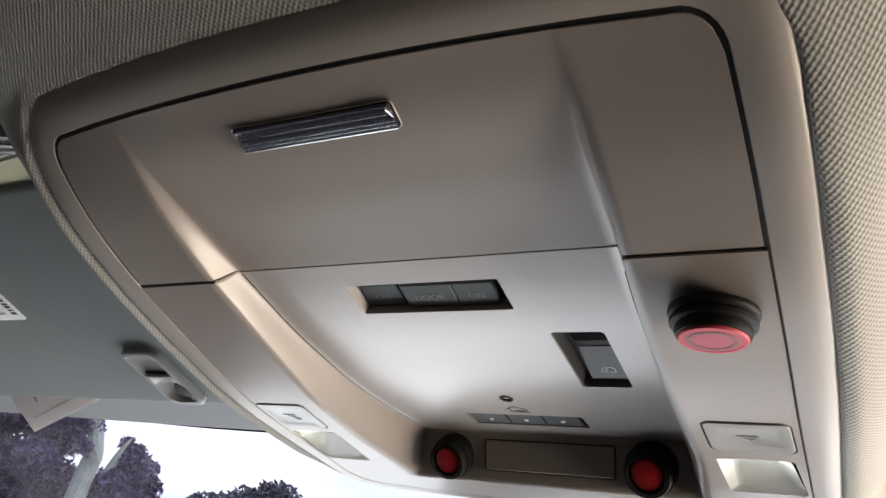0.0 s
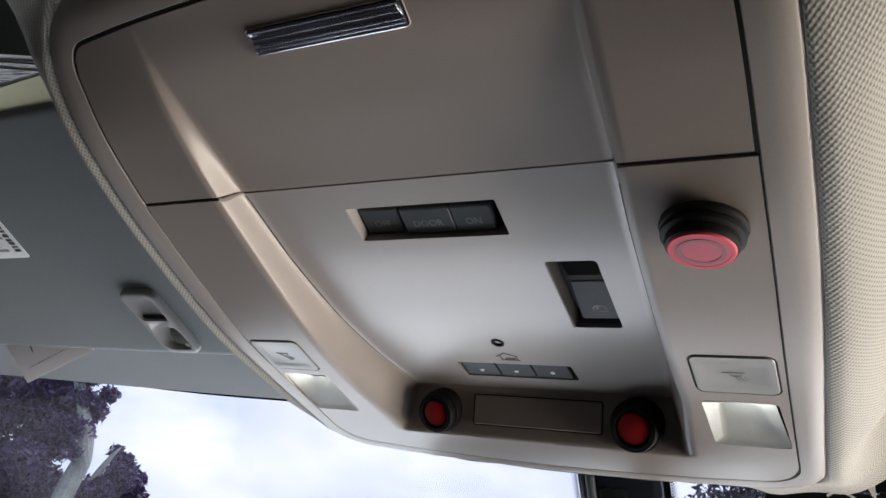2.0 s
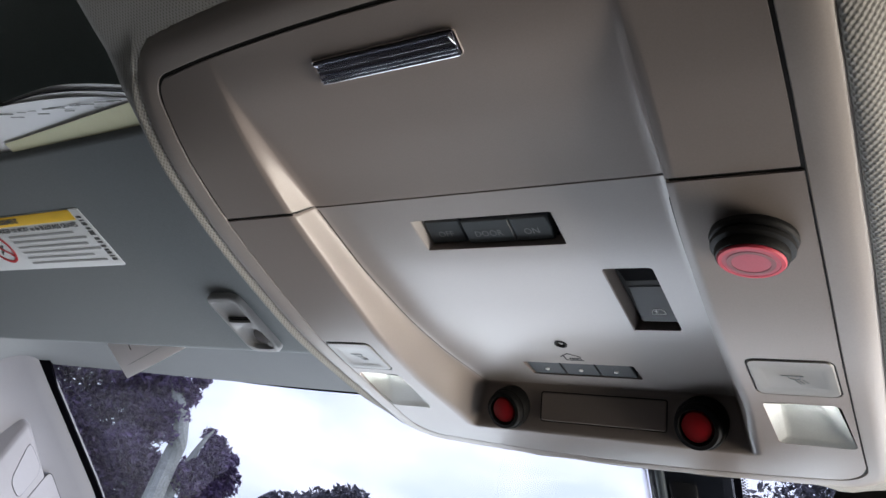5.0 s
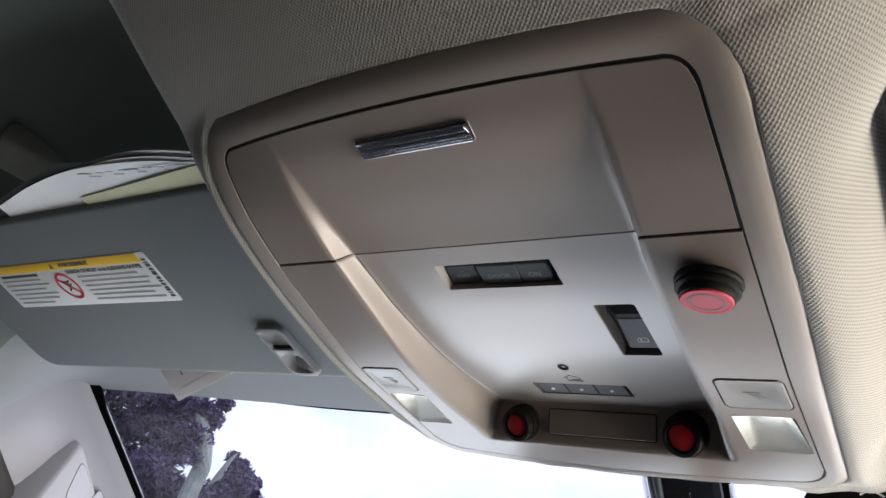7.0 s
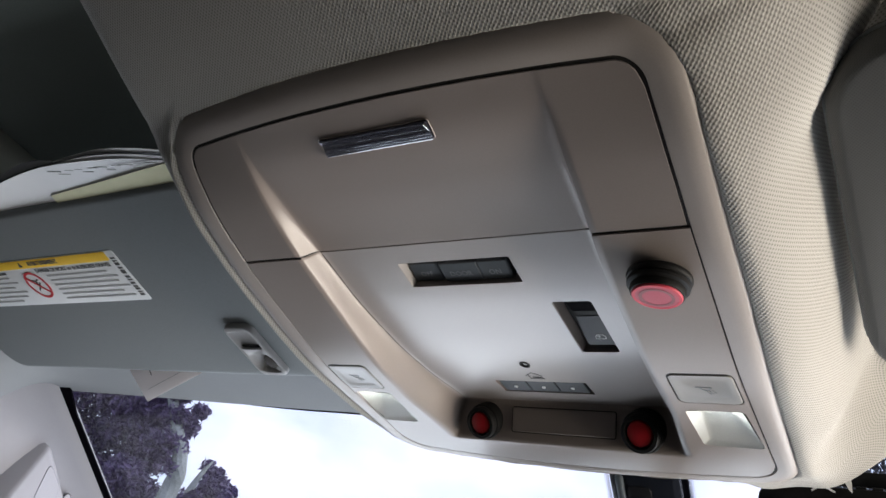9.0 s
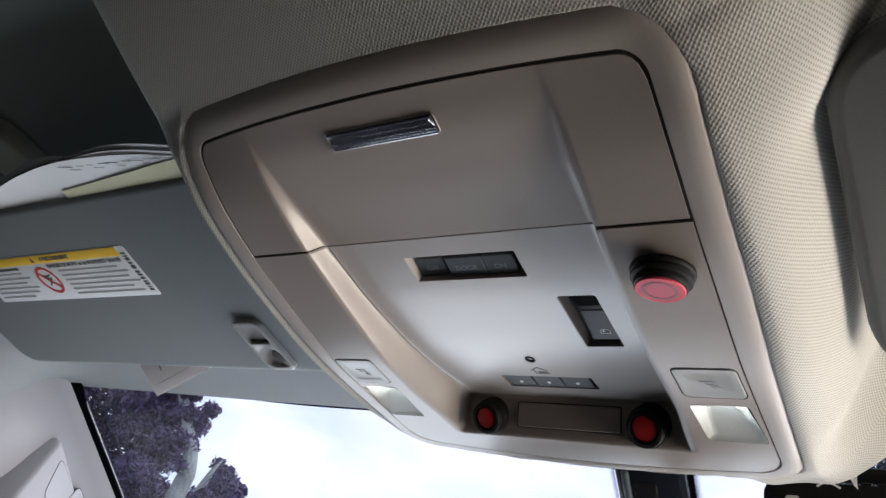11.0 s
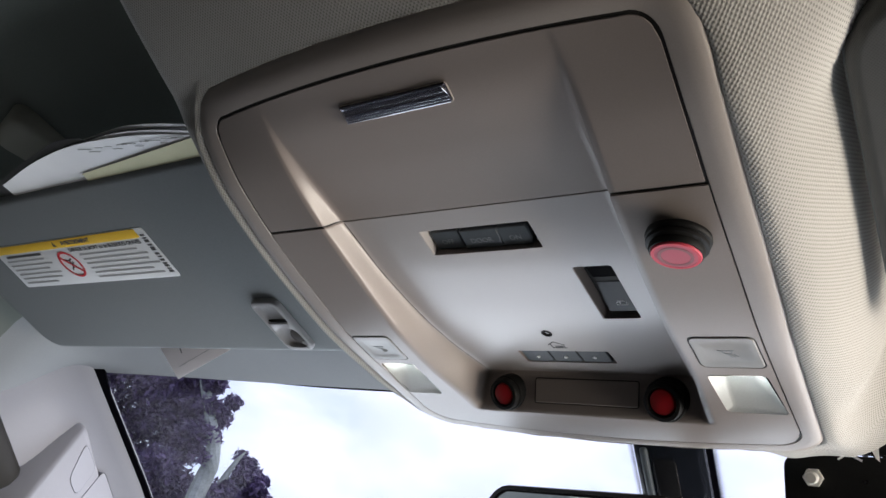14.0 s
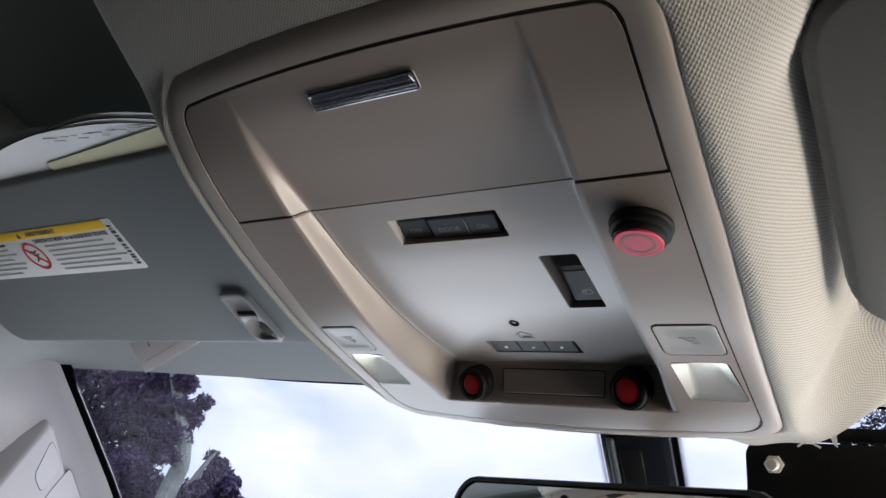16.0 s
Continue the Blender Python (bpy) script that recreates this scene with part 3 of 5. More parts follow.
COL0, COL1 = -0.1775, -0.1112
part("enamel_patch", ws_strip(lambda y: COL0 + 0.003, lambda y: COL1 - 0.003, 0.4745, 0.66, 0.0, 0.002, 6, 8), M_FRIT, windscreen, "black enamel patch behind the mirror mount")


def enamel_dots():
    out = []
    for side in (COL0 + 0.002, COL1 - 0.002):
        for row in range(3):
            r = (0.00085, 0.00065, 0.00045)[row]
            for k in range(70):
                y = 0.476 + 0.0016 * (k + 0.5 * (row % 2))
                s = -1 if side == COL0 + 0.002 else 1
                c = ws(side + s * (0.0004 + 0.0013 * row), y, 0.0)
                bm = bmesh.new()
                bmesh.ops.create_circle(bm, cap_ends=True, radius=r, segments=6)
                n = Vector((0, WS_S, -1)).normalized()
                bm.transform(Matrix.Translation(c) @ n.to_track_quat("Z", "Y").to_matrix().to_4x4())
                out.append(bm)
    return join(*out)


tagged(part("enamel_dots", enamel_dots(), M_FRIT, windscreen, "black enamel dots fading out at the patch's edges"), kind="stuff")

sensor = thing("sensor_housing", (XC, 0.53, 1.68), "dark glossy sensor housing on the windscreen behind the mirror", "sensor housing")


def ws_frame(x, y, lift):
    n = Vector((0, WS_S, -1)).normalized()
    back = Vector((0, -1, -WS_S)).normalized()
    m = Matrix((Vector((1, 0, 0)), back, n)).transposed().to_4x4()
    m.translation = ws(x, y, lift)
    return m


sm = ws_frame((COL0 + COL1) / 2, 0.560, 0.0035)
part("cover", loft([[(x, y, 0.0) for x, y in rrect(0.054, 0.172, 0.004)], [(x, y, 0.003) for x, y in rrect(0.053, 0.171, 0.004)], [(x, y, 0.005) for x, y in rrect(0.044, 0.166, 0.004)]], sm), M_SENSOR, sensor)
part("window", slab(0.018, 0.110, 0.0045, 0.0062, 0.003, sm @ Matrix.Translation((-0.004, 0.016, 0))), M_BLACKGLOSS, sensor, "black camera window")
# lighter raised strip put in for a vertical reflection on the dark glass
part("reflection_strip", slab(0.006, 0.16, 0.0045, 0.0080, 0.0025, sm @ Matrix.Translation((-0.0185, 0.0, 0)), 0.002), M_KEY, sensor)

# driver's windscreen pillar, with a speaker pod below
pillar = thing("a_pillar_trim", (PIL, 0.5, 1.65), "pale grey moulded windscreen pillar trim", "pillar trim", kind="structure")


def pillar_body():
    rings = []
    for k in range(25):
        y = 0.466 + 0.63 * k / 24
        z = ws(PIL, y, 0.001).z
        px = pil(y)
        ring = [(px + 0.001, y + 0.002, z + 0.012), (px, y, z - 0.002), (px - 0.008, y - 0.010, z - 0.008), (px - 0.020, y - 0.026, z - 0.013), (px - 0.032, y - 0.060, z - 0.031), (px - 0.042, y - 0.10, z - 0.057), (px - 0.046, y - 0.108, z - 0.063), (px - 0.07, y - 0.108, z - 0.063), (px - 0.07, y + 0.002, z + 0.012)]
        if k == 0:
            rings.append([(a, b - 0.012, c + 0.035) for a, b, c in ring])
        rings.append(ring)
    return loft(rings)


part("trim_body", pillar_body(), M_PILLAR, pillar, sharp=50)
part("door_seal", loft([[(PIL + a, 0.440 + 0.60 * k / 12 + b, ws(PIL, 0.440 + 0.60 * k / 12, 0.001).z + c) for a, b, c in ((-0.046, -0.104, -0.062), (-0.040, -0.110, -0.066), (-0.040, -0.122, -0.074), (-0.046, -0.132, -0.082), (-0.075, -0.30, -0.20), (-0.10, -0.30, -0.20), (-0.10, -0.10, -0.060))] for k in range(13)]), M_GAP, pillar, "black rubber door seal", sharp=60)


def rounded(points, r, n=4):
    """A polygon with its corners rounded off."""
    out, k = [], len(points)
    for i in range(k):
        p, a, c = Vector(points[i]), Vector(points[i - 1]), Vector(points[(i + 1) % k])
        pa, pc = p + (a - p).normalized() * r, p + (c - p).normalized() * r
        for j in range(n + 1):
            t = j / n
            out.append(pa * (1 - t) ** 2 + p * (2 * t * (1 - t)) + pc * t * t)
    return out


# the pod's face is a wedge that rises out of the pillar: e1 down its rear edge, e2 ahead
pod_o = Vector((-0.918, 0.497, 1.678))
e1 = Vector((0.013, -0.038, -0.128)).normalized()
e3 = Vector((0.9946, 0.0643, 0.0819)).normalized()
e2 = e3.cross(e1).normalized()
pod_m = Matrix((e1, e2, e3)).transposed().to_4x4()
pod_m.translation = pod_o


def pod_ring(z, grow):
    pts = [(-0.004 - grow, -grow * 0.6, z), (0.19, -grow, z), (0.21, 0.12, z), (0.10, 0.19, z)]
    return [tuple(p) for p in rounded([Vector(p) for p in pts], 0.012)]


pod = part("speaker_pod", loft([pod_ring(-0.045, 0.024), pod_ring(-0.006, 0.006), pod_ring(-0.002, 0.002), pod_ring(0.0, -0.002)], pod_m), M_PILLAR, pillar, "raised pale grey speaker pod", sharp=40)
for pts in (((0.0096, 0.0131), (0.0243, 0.0487), (0.0653, 0.0484), (0.0557, 0.0254)), ((0.0186, 0.0591), (0.067, 0.0567), (0.12, 0.085), (0.0414, 0.1092))):
    ring = rounded([Vector((a, b, 0)) for a, b in pts], 0.009)
    mid = sum(ring, Vector()) / len(ring)
    part("cover_panel", loft([[tuple(mid + (p - mid) * k + Vector((0, 0, z))) for p in ring] for k, z in ((1.0, -0.002), (1.0, 0.0004), (0.985, 0.0010), (0.95, 0.0010))], pod_m), M_PILLAR, pod)
    part("panel_joint", loft([[tuple(mid + (p - mid) * k + Vector((0, 0, z))) for p in ring] for k, z in ((1.0, -0.001), (1.0, 0.0003), (1.02, 0.0003), (1.02, -0.001))], pod_m, False, False), M_GAP, pod)

# ---- overhead console ----
console = thing("overhead_console", (XC, 0.28, 1.74), "taupe plastic overhead console with lit map lamps and added red buttons", "overhead console")


def build_bezel():
    def at(o, i, k, dz):
        (a, b), (c, d) = INNER[i], OUTER[i]
        u, y = a + (c - a) * k, b + (d - b) * k
        u += o[0]
        return (XC + u, y, rail(u, min(y, 0.43)) + dz + tilt_up(u, y))

    rings = []
    for k, dz in ((0.0, 0.008), (0.0, 0.0008), (0.03, 0.0), (0.35, -0.0006), (0.62, -0.0006), (0.82, 0.0002), (0.93, 0.0014), (0.97, 0.0035), (0.98, 0.0075)):
        rings.append([at((0, 0), i, k, dz) for i in range(len(INNER))])
    bm = loft(rings, None, False, False)
    return bm


part("bezel", build_bezel(), M_BEZEL, console, "broad rounded taupe bezel", sharp=50)


part("bezel_joint", loft([[(XC + a + (c - a) * k, b + (d - b) * k, rail(a + (c - a) * k, min(b + (d - b) * k, 0.43)) + tilt_up(a + (c - a) * k, b + (d - b) * k) + dz) for (a, b), (c, d) in zip(INNER, OUTER)] for k, dz in ((0.90, 0.0034), (0.96, 0.0022), (1.015, 0.0022), (1.015, 0.005))], None, False, False), M_GAP, console, "dark joint between bezel and headliner")


def columns(y, wide, n_rail=14, n_slope=10, n_mid=40):
    """Places across the console at y, with lines along both edges of the side slopes."""
    k = [-wide, TRAY_X - a_out(y), TRAY_X - a_in(y), TRAY_X + a_in(y), TRAY_X + a_out(y), wide]
    us = []
    for a, b, n in zip(k, k[1:], (n_rail, n_slope, n_mid, n_slope, n_rail)):
        for i in range(n):
            s = i / n
            if a == k[0]:
                s = 1 - math.cos(s * math.pi / 2)
                s = 0.5 * s + 0.5 * i / n
            if b == k[-1]:
                s = 0.5 * math.sin(s * math.pi / 2) + 0.5 * i / n
            us.append(a + (b - a) * s)
    return us + [wide]


def shell(edge0, edge1, rows, w0, w1, gap, thick=0.005):
    """The solid between two edges, given as functions of u, with the console's face below."""
    bm = bmesh.new()
    base = columns(0.3, 0.134)
    low, high = [], []
    for k in range(rows + 1):
        a, b = [], []
        for ci, u0 in enumerate(base):
            f = k / rows
            y = edge0(u0) * (1 - f) + edge1(u0) * f
            for _ in range(2):
                us = columns(y, half_width(y, w0, w1) - gap)
                y = edge0(us[ci]) * (1 - f) + edge1(us[ci]) * f
            u = us[ci]
            z = skin(u, y)
            a.append(bm.verts.new((XC + u, y, z)))
            b.append(bm.verts.new((XC + u, y, z + thick)))
        low.append(a)
        high.append(b)
    n = len(base)
    for k in range(rows):
        for i in range(n - 1):
            bm.faces.new((low[k][i], low[k][i + 1], low[k + 1][i + 1], low[k + 1][i]))
            bm.faces.new((high[k][i], high[k][i + 1], high[k + 1][i + 1], high[k + 1][i]))
        for i in (0, n - 1):
            bm.faces.new((low[k][i], high[k][i], high[k + 1][i], low[k + 1][i]))
    for i in range(n - 1):
        for k in (0, rows):
            bm.faces.new((low[k][i], high[k][i], high[k][i + 1], low[k][i + 1]))
    return bm


def fillet(u, wide, r):
    d = abs(u) - (wide - r)
    return r - math.sqrt(max(r * r - d * d, 0.0)) if d > 0 else 0.0


LIDGAP = 0.0014
lid_me = finish("lid", shell(lambda u: 0.1259 + LIDGAP + 0.52 * min(abs(u), 0.1190) ** 2 + fillet(u, 0.1310, 0.0115), lambda u: seam(u) - 0.0004 - 0.0010 * ease((abs(u) - 0.080) / 0.012), 44, 0.1346, 0.1312, LIDGAP), M_PANEL, 40)
HAN_U, HAN_Y = 0.0000, 0.1452
lid_me = carve(lid_me, [slab(0.0662, 0.0100, -0.02, 0.02, 0.0016, on(HAN_U, HAN_Y))])
lid = part("lid", lid_me, M_PANEL, console, "closed storage bin lid in smooth taupe plastic")


hm = on(HAN_U, HAN_Y) @ Matrix.Diagonal((0.912, 0.74, 1.0, 1.0))


def build_handle():
    m = hm
    prof = [(-0.0062, -0.003), (-0.0062, 0.0006), (-0.0052, 0.0012), (-0.0046, 0.0007), (-0.0040, 0.0013), (-0.0034, 0.0006), (-0.0026, 0.0014), (-0.0018, 0.0004), (-0.0004, 0.0001), (0.0012, 0.0000), (0.0028, 0.0001), (0.0040, 0.0006), (0.0050, 0.0012), (0.0060, 0.0006), (0.0062, -0.003)]
    rings = [[(x, y * (1.0 if abs(x) < 0.035 else 0.97), z) for y, z in prof] for x in (-0.0355, -0.0350, 0.0350, 0.0355)]
    return loft(rings, m)


handle = part("handle", build_handle(), M_DARKCHROME, lid, "ribbed dark chrome push handle", sharp=20)
part("end_cap", loft([[(0.0348, y, -0.002) for y in (-0.0062, 0.0062)] + [(0.0358, y, -0.002) for y in (0.0062, -0.0062)], [(0.0349, y, 0.0014) for y in (-0.0062, 0.0058)] + [(0.0357, y, 0.0012) for y in (0.0058, -0.0062)]], hm), M_DARKCHROME, handle, "dark chrome end")
for sy, sw in ((-0.0064, 0.0007), (-0.0046, 0.0004), (-0.0026, 0.0003), (0.0010, 0.00025)):
    part("chrome_line", box(-0.0352, 0.0352, -sw / 2, sw / 2, -0.0010, 0.0002, hm @ Matrix.Translation((0, sy, 0.0013)) @ Matrix.Rotation(radians(20), 4, "X"), 0.0001), M_BRIGHT, handle, "thin bright chrome line")
part("chrome_line", box(-0.0003, 0.0003, -0.0062, 0.0055, -0.0010, 0.0002, hm @ Matrix.Translation((0.0352, 0, 0.0013)) @ Matrix.Rotation(radians(20), 4, "X"), 0.0001), M_BRIGHT, handle, "thin bright chrome line")
part("handle_frame", loft([[(x, y, 0.0) for x, y in rrect(0.0735, 0.0145, 0.0022)], [(x, y, 0.0005) for x, y in rrect(0.0730, 0.0140, 0.0022)], [(x, y, 0.0002) for x, y in rrect(0.0722, 0.0131, 0.0018)], [(x, y, -0.004) for x, y in rrect(0.0722, 0.0131, 0.0018)]], hm, False, False), M_PANEL, lid)

# front panel: side rails, slopes and front rim, with the satin floor plate between
front_me = finish("front_panel", shell(lambda u: seam(u) + 0.0004, lambda u: 0.4224 - 0.75 * min(abs(u), 0.1110) ** 2 - fillet(u, 0.1304, 0.0195), 150, 0.1346, 0.1312, 0.0006, 0.006), M_PANEL, 40)
CLU_U, CLU_Y, CLU_W, CLU_H = -0.0002, 0.2362, 0.0718, 0.0194
RK_U, RK_Y, RK_W, RK_H = 0.0560, 0.2855, 0.0225, 0.0470
HL_U, HL_Y, HL_W, HL_H = -0.0008, 0.3555, 0.0640, 0.0160
LAMPS = ((0.1140, 0.3114, 0.0338, 0.0288, 0.3535), (-0.1166, 0.3108, 0.0334, 0.0290, 0.3505))
cut = [slab(CLU_W, CLU_H, -0.02, 0.02, 0.0015, on(CLU_U, CLU_Y)), slab(RK_W, RK_H, -0.02, 0.02, 0.0020, on(RK_U, RK_Y)), slab(HL_W, HL_H, -0.02, 0.02, 0.0012, on(HL_U, HL_Y)), turned([(0.0030, -0.02), (0.0030, 0.02)], on(0.0005, 0.3245), 24)]
for u, y, w, h, yl in LAMPS:
    cut.append(slab(w, h, -0.02, 0.02, 0.004, on(u, y)))
    cut.append(loft([[(x * ((0.92 if x * u > 0 else 1.04) if q > 0 else 1.03), q, z) for x, q in rrect(w - 0.002, 0.041, 0.003)] for z in (-0.02, 0.02)], on(u, yl)))
front_me = carve(front_me, cut)
front_me.materials.append(M_CENTRE)
for f in front_me.polygons:
    c = f.center
    if abs(c.x - XC - TRAY_X) < a_in(c.y) and c.y < 0.377 and f.normal.z < -0.8:
        f.material_index = 1
front = part("front_panel", front_me, M_PANEL, console, "sculpted taupe panel with a deep tray")


def floor_seam(s):
    """The dark joint along one edge of the floor plate: at its foot on the driver's side, near the brow on the other."""
    rings = []
    for k in range(40):
        y = SEAM + 0.0095 + (0.363 - SEAM if s < 0 else 0.095) * k / 39
        u = TRAY_X - a_in(y) - 0.0002 if s < 0 else TRAY_X + a_out(y) - 0.0010
        z = skin(u, y)
        w = 0.00035 * (1 - 0.8 * (k / 39) ** 2)
        rings.append([(XC + u - w, y, z - 0.00012), (XC + u + w, y, z - 0.00012), (XC + u + w, y, z + 0.001), (XC + u - w, y, z + 0.001)])
    return loft(rings)


for side in (-1, 1):
    part("panel_joint", floor_seam(side), M_GAP, front, "dark joint along the floor plate")
part("seam_backing", loft([[(XC + u, seam(u) + dy, skin(u, seam(u) + dy) + dz) for dy, dz in ((-0.0025, 0.0008), (0.0015, 0.0008), (0.0015, 0.0012), (-0.0025, 0.0012))] for u in [-0.133 + 0.266 * i / 160 for i in range(161)]]), M_GAP, console)
part("housing", loft([[(XC + u * k, 0.28 + (y - 0.28) * k, rail(u, min(y, 0.43)) + dz) for u, y in OUTER] for k, dz in ((0.985, 0.0070), (0.985, 0.030), (0.90, 0.055), (0.60, 0.075))], None, False, True), M_GAP, console, "dark housing behind the panels")
part("gap_backing", loft([[(XC + u, y, rail(u, min(y, 0.43)) + 0.0007) for u, y in rim(0.1366, 0.1332, 0.1241, 0.52, 0.013, 0.4250, 0.75, 0.020)], [(XC + u, y, rail(u, min(y, 0.43)) + 0.0007) for u, y in rim(0.1330, 0.1298, 0.1281, 0.52, 0.012, 0.4214, 0.75, 0.020)]], None, False, False), M_GAP, console)

# dome lamp keys
cm = on(CLU_U, CLU_Y)
unit = part("dome_switch", slab(CLU_W - 0.0035, CLU_H - 0.002, -0.0098, -0.0085, 0.001, cm), M_BLACK, console, "three dark dome lamp keys in a recess")
for name, x, w, txt in (("off_key", -0.0240, 0.0195, "OFF"), ("door_key", -0.0008, 0.0245, "DOOR"), ("on_key", 0.0208, 0.0185, "ON")):
    km = cm @ Matrix.Translation((x, -0.0024, -0.0042 if name == "off_key" else -0.0030)) @ Matrix.Rotation(radians(-5), 4, "X")
    key = part(name, loft([[(a, b, -0.007) for a, b in rrect(w, 0.0132, 0.001)], [(a, b, -0.0008) for a, b in rrect(w, 0.0132, 0.001)], [(a, b, 0.0) for a, b in rrect(w - 0.0012, 0.0120, 0.0008)]], km), M_KEY, unit, "dark blue-grey key")
    words("key_text", txt, 0.0046, km @ Matrix.Translation((0, -0.0012, 0.0001)), M_INK, key, 0.00005, 1.05)

for s, w in ((-1, 0.0016), (1, 0.0030)):
    part("recess_wall", loft([[(s * CLU_W / 2, -CLU_H / 2, 0.0), (s * CLU_W / 2, CLU_H / 2, 0.0), (s * CLU_W / 2, CLU_H / 2, -0.007), (s * CLU_W / 2, -CLU_H / 2, -0.007)], [(s * CLU_W / 2 - s * 0.0006, -CLU_H / 2, -0.0004), (s * CLU_W / 2 - s * 0.0006, CLU_H / 2, -0.0004), (s * (CLU_W / 2 - w), CLU_H / 2, -0.007), (s * (CLU_W / 2 - w), -CLU_H / 2, -0.007)]], cm), M_CENTRE, unit, "grey sloping recess wall")

# rear window rocker
rm = on(RK_U, RK_Y)
rocker = part("rocker_switch", loft([[(a, b, -0.0095) for a, b in rrect(RK_W - 0.003, RK_H - 0.003, 0.001)], [(a, b, -0.006) for a, b in rrect(RK_W - 0.003, RK_H - 0.003, 0.001)]], rm @ Matrix.Translation((0.0008, 0, 0))), M_BLACK, console, "black rear window rocker in a recess")
rk = rm @ Matrix.Translation((0.0019, -0.0082, -0.0042)) @ Matrix.Rotation(radians(-7), 4, "X")
pad = part("rocker_pad", loft([[(a, b, -0.006) for a, b in rrect(RK_W - 0.0050, 0.0240, 0.001)], [(a, b, -0.0010) for a, b in rrect(RK_W - 0.0050, 0.0240, 0.001)], [(a, b, 0.0) for a, b in rrect(RK_W - 0.0060, 0.0228, 0.0008)]], rk), M_GARAGEKEY, rocker, "dark blue-grey rocker pad")
part("window_icon", strokes([[(-0.0036, -0.0018), (-0.0036, 0.0004), (-0.0022, 0.0020), (0.0022, 0.0020), (0.0036, 0.0004), (0.0036, -0.0018), (-0.0036, -0.0018)], [(-0.0012, -0.0008), (-0.0012, 0.0012)], [(-0.0020, 0.0004), (-0.0012, 0.0012), (-0.0004, 0.0004)]], 0.00035, rk @ Matrix.Translation((0.0008, -0.0050, 0.0001)) @ Matrix.Scale(0.82, 4), 0.00008), M_WHITEINK, pad)
part("recess_wall", loft([[(-RK_W / 2, -RK_H / 2, 0.0), (-RK_W / 2, RK_H / 2, 0.0), (-RK_W / 2, RK_H / 2, -0.008), (-RK_W / 2, -RK_H / 2, -0.008)], [(-RK_W / 2 + 0.0006, -RK_H / 2, -0.0004), (-RK_W / 2 + 0.0006, RK_H / 2, -0.0004), (-RK_W / 2 + 0.0014, RK_H / 2, -0.008), (-RK_W / 2 + 0.0014, -RK_H / 2, -0.008)]], rm), M_RECESS, rocker, "brown recess wall")
rk2 = rm @ Matrix.Translation((0.0018, 0.0128, -0.0052)) @ Matrix.Rotation(radians(8), 4, "X")
part("rocker_heel", loft([[(a, b, -0.005) for a, b in rrect(RK_W - 0.0050, 0.0185, 0.001)], [(a, b, 0.0) for a, b in rrect(RK_W - 0.0055, 0.0180, 0.001)]], rk2), M_HEEL, rocker, "matt black sunken rocker end")

# microphone, house icon and the three garage door keys
mm = on(0.0005, 0.3245)
mic = part("microphone", turned([(0.0030, -0.004), (0.0034, 0.0), (0.0034, 0.0005), (0.0026, 0.0006), (0.0022, -0.0010), (0.0006, -0.0012)], mm, 32), M_BLACK, console, "small round black microphone port")
# grey disc stands for the highlight in the middle of the port
part("centre_glint", turned([(0.0015, -0.0030), (0.0015, -0.0006), (0.0011, -0.0002), (0.0002, -0.0002)], mm, 24), M_LAMPKEY, mic, "small grey disc standing for the centre highlight")
part("house_icon", strokes([[(-0.0058, 0.0002), (-0.0010, 0.0034), (0.0048, 0.0002)], [(-0.0040, 0.0008), (-0.0040, -0.0030)], [(-0.0040, -0.0030), (0.0050, -0.0030)], [(-0.0016, -0.0012), (0.0042, -0.0012), (0.0042, -0.0030)], [(-0.0016, -0.0012), (-0.0016, -0.0030)], [(-0.0004, -0.0020), (0.0028, -0.0020)]], 0.00058, on(0.0005, 0.3392, None, 0.0001) @ Matrix.Diagonal((1.04, 1.2, 1, 1)), 0.00008), M_DARKINK, front, "dark printed house icon")
gm = on(HL_U, HL_Y, None, 0.0, True)
garage = part("garage_key_bar", box(-HL_W / 2 + 0.0003, HL_W / 2 - 0.0003, -HL_H / 2 + 0.0003, HL_H / 2 - 0.0003, -0.0085, -0.0035, gm), M_BLACK, console, "three blue-grey garage door keys side by side")
for x in (-0.0209, -0.0008, 0.0193):
    gk = gm @ Matrix.Translation((x, -0.0006, -0.0009)) @ Matrix.Rotation(radians(-4), 4, "X")
    key = part("garage_key", loft([[(a, b, -0.006) for a, b in rrect(0.0196, 0.0138, 0.0008)], [(a, b, -0.0005) for a, b in rrect(0.0196, 0.0138, 0.0008)], [(a, b, 0.0001) for a, b in rrect(0.0188, 0.0130, 0.0008)]], gk), M_GARAGEKEY, garage)
    part("key_dot", turned([(0.0012, 0.0), (0.0012, 0.0006), (0.0001, 0.00065)], gk @ Matrix.Translation((0, -0.001, 0)), 12), M_WHITEINK, key, "small white dot")

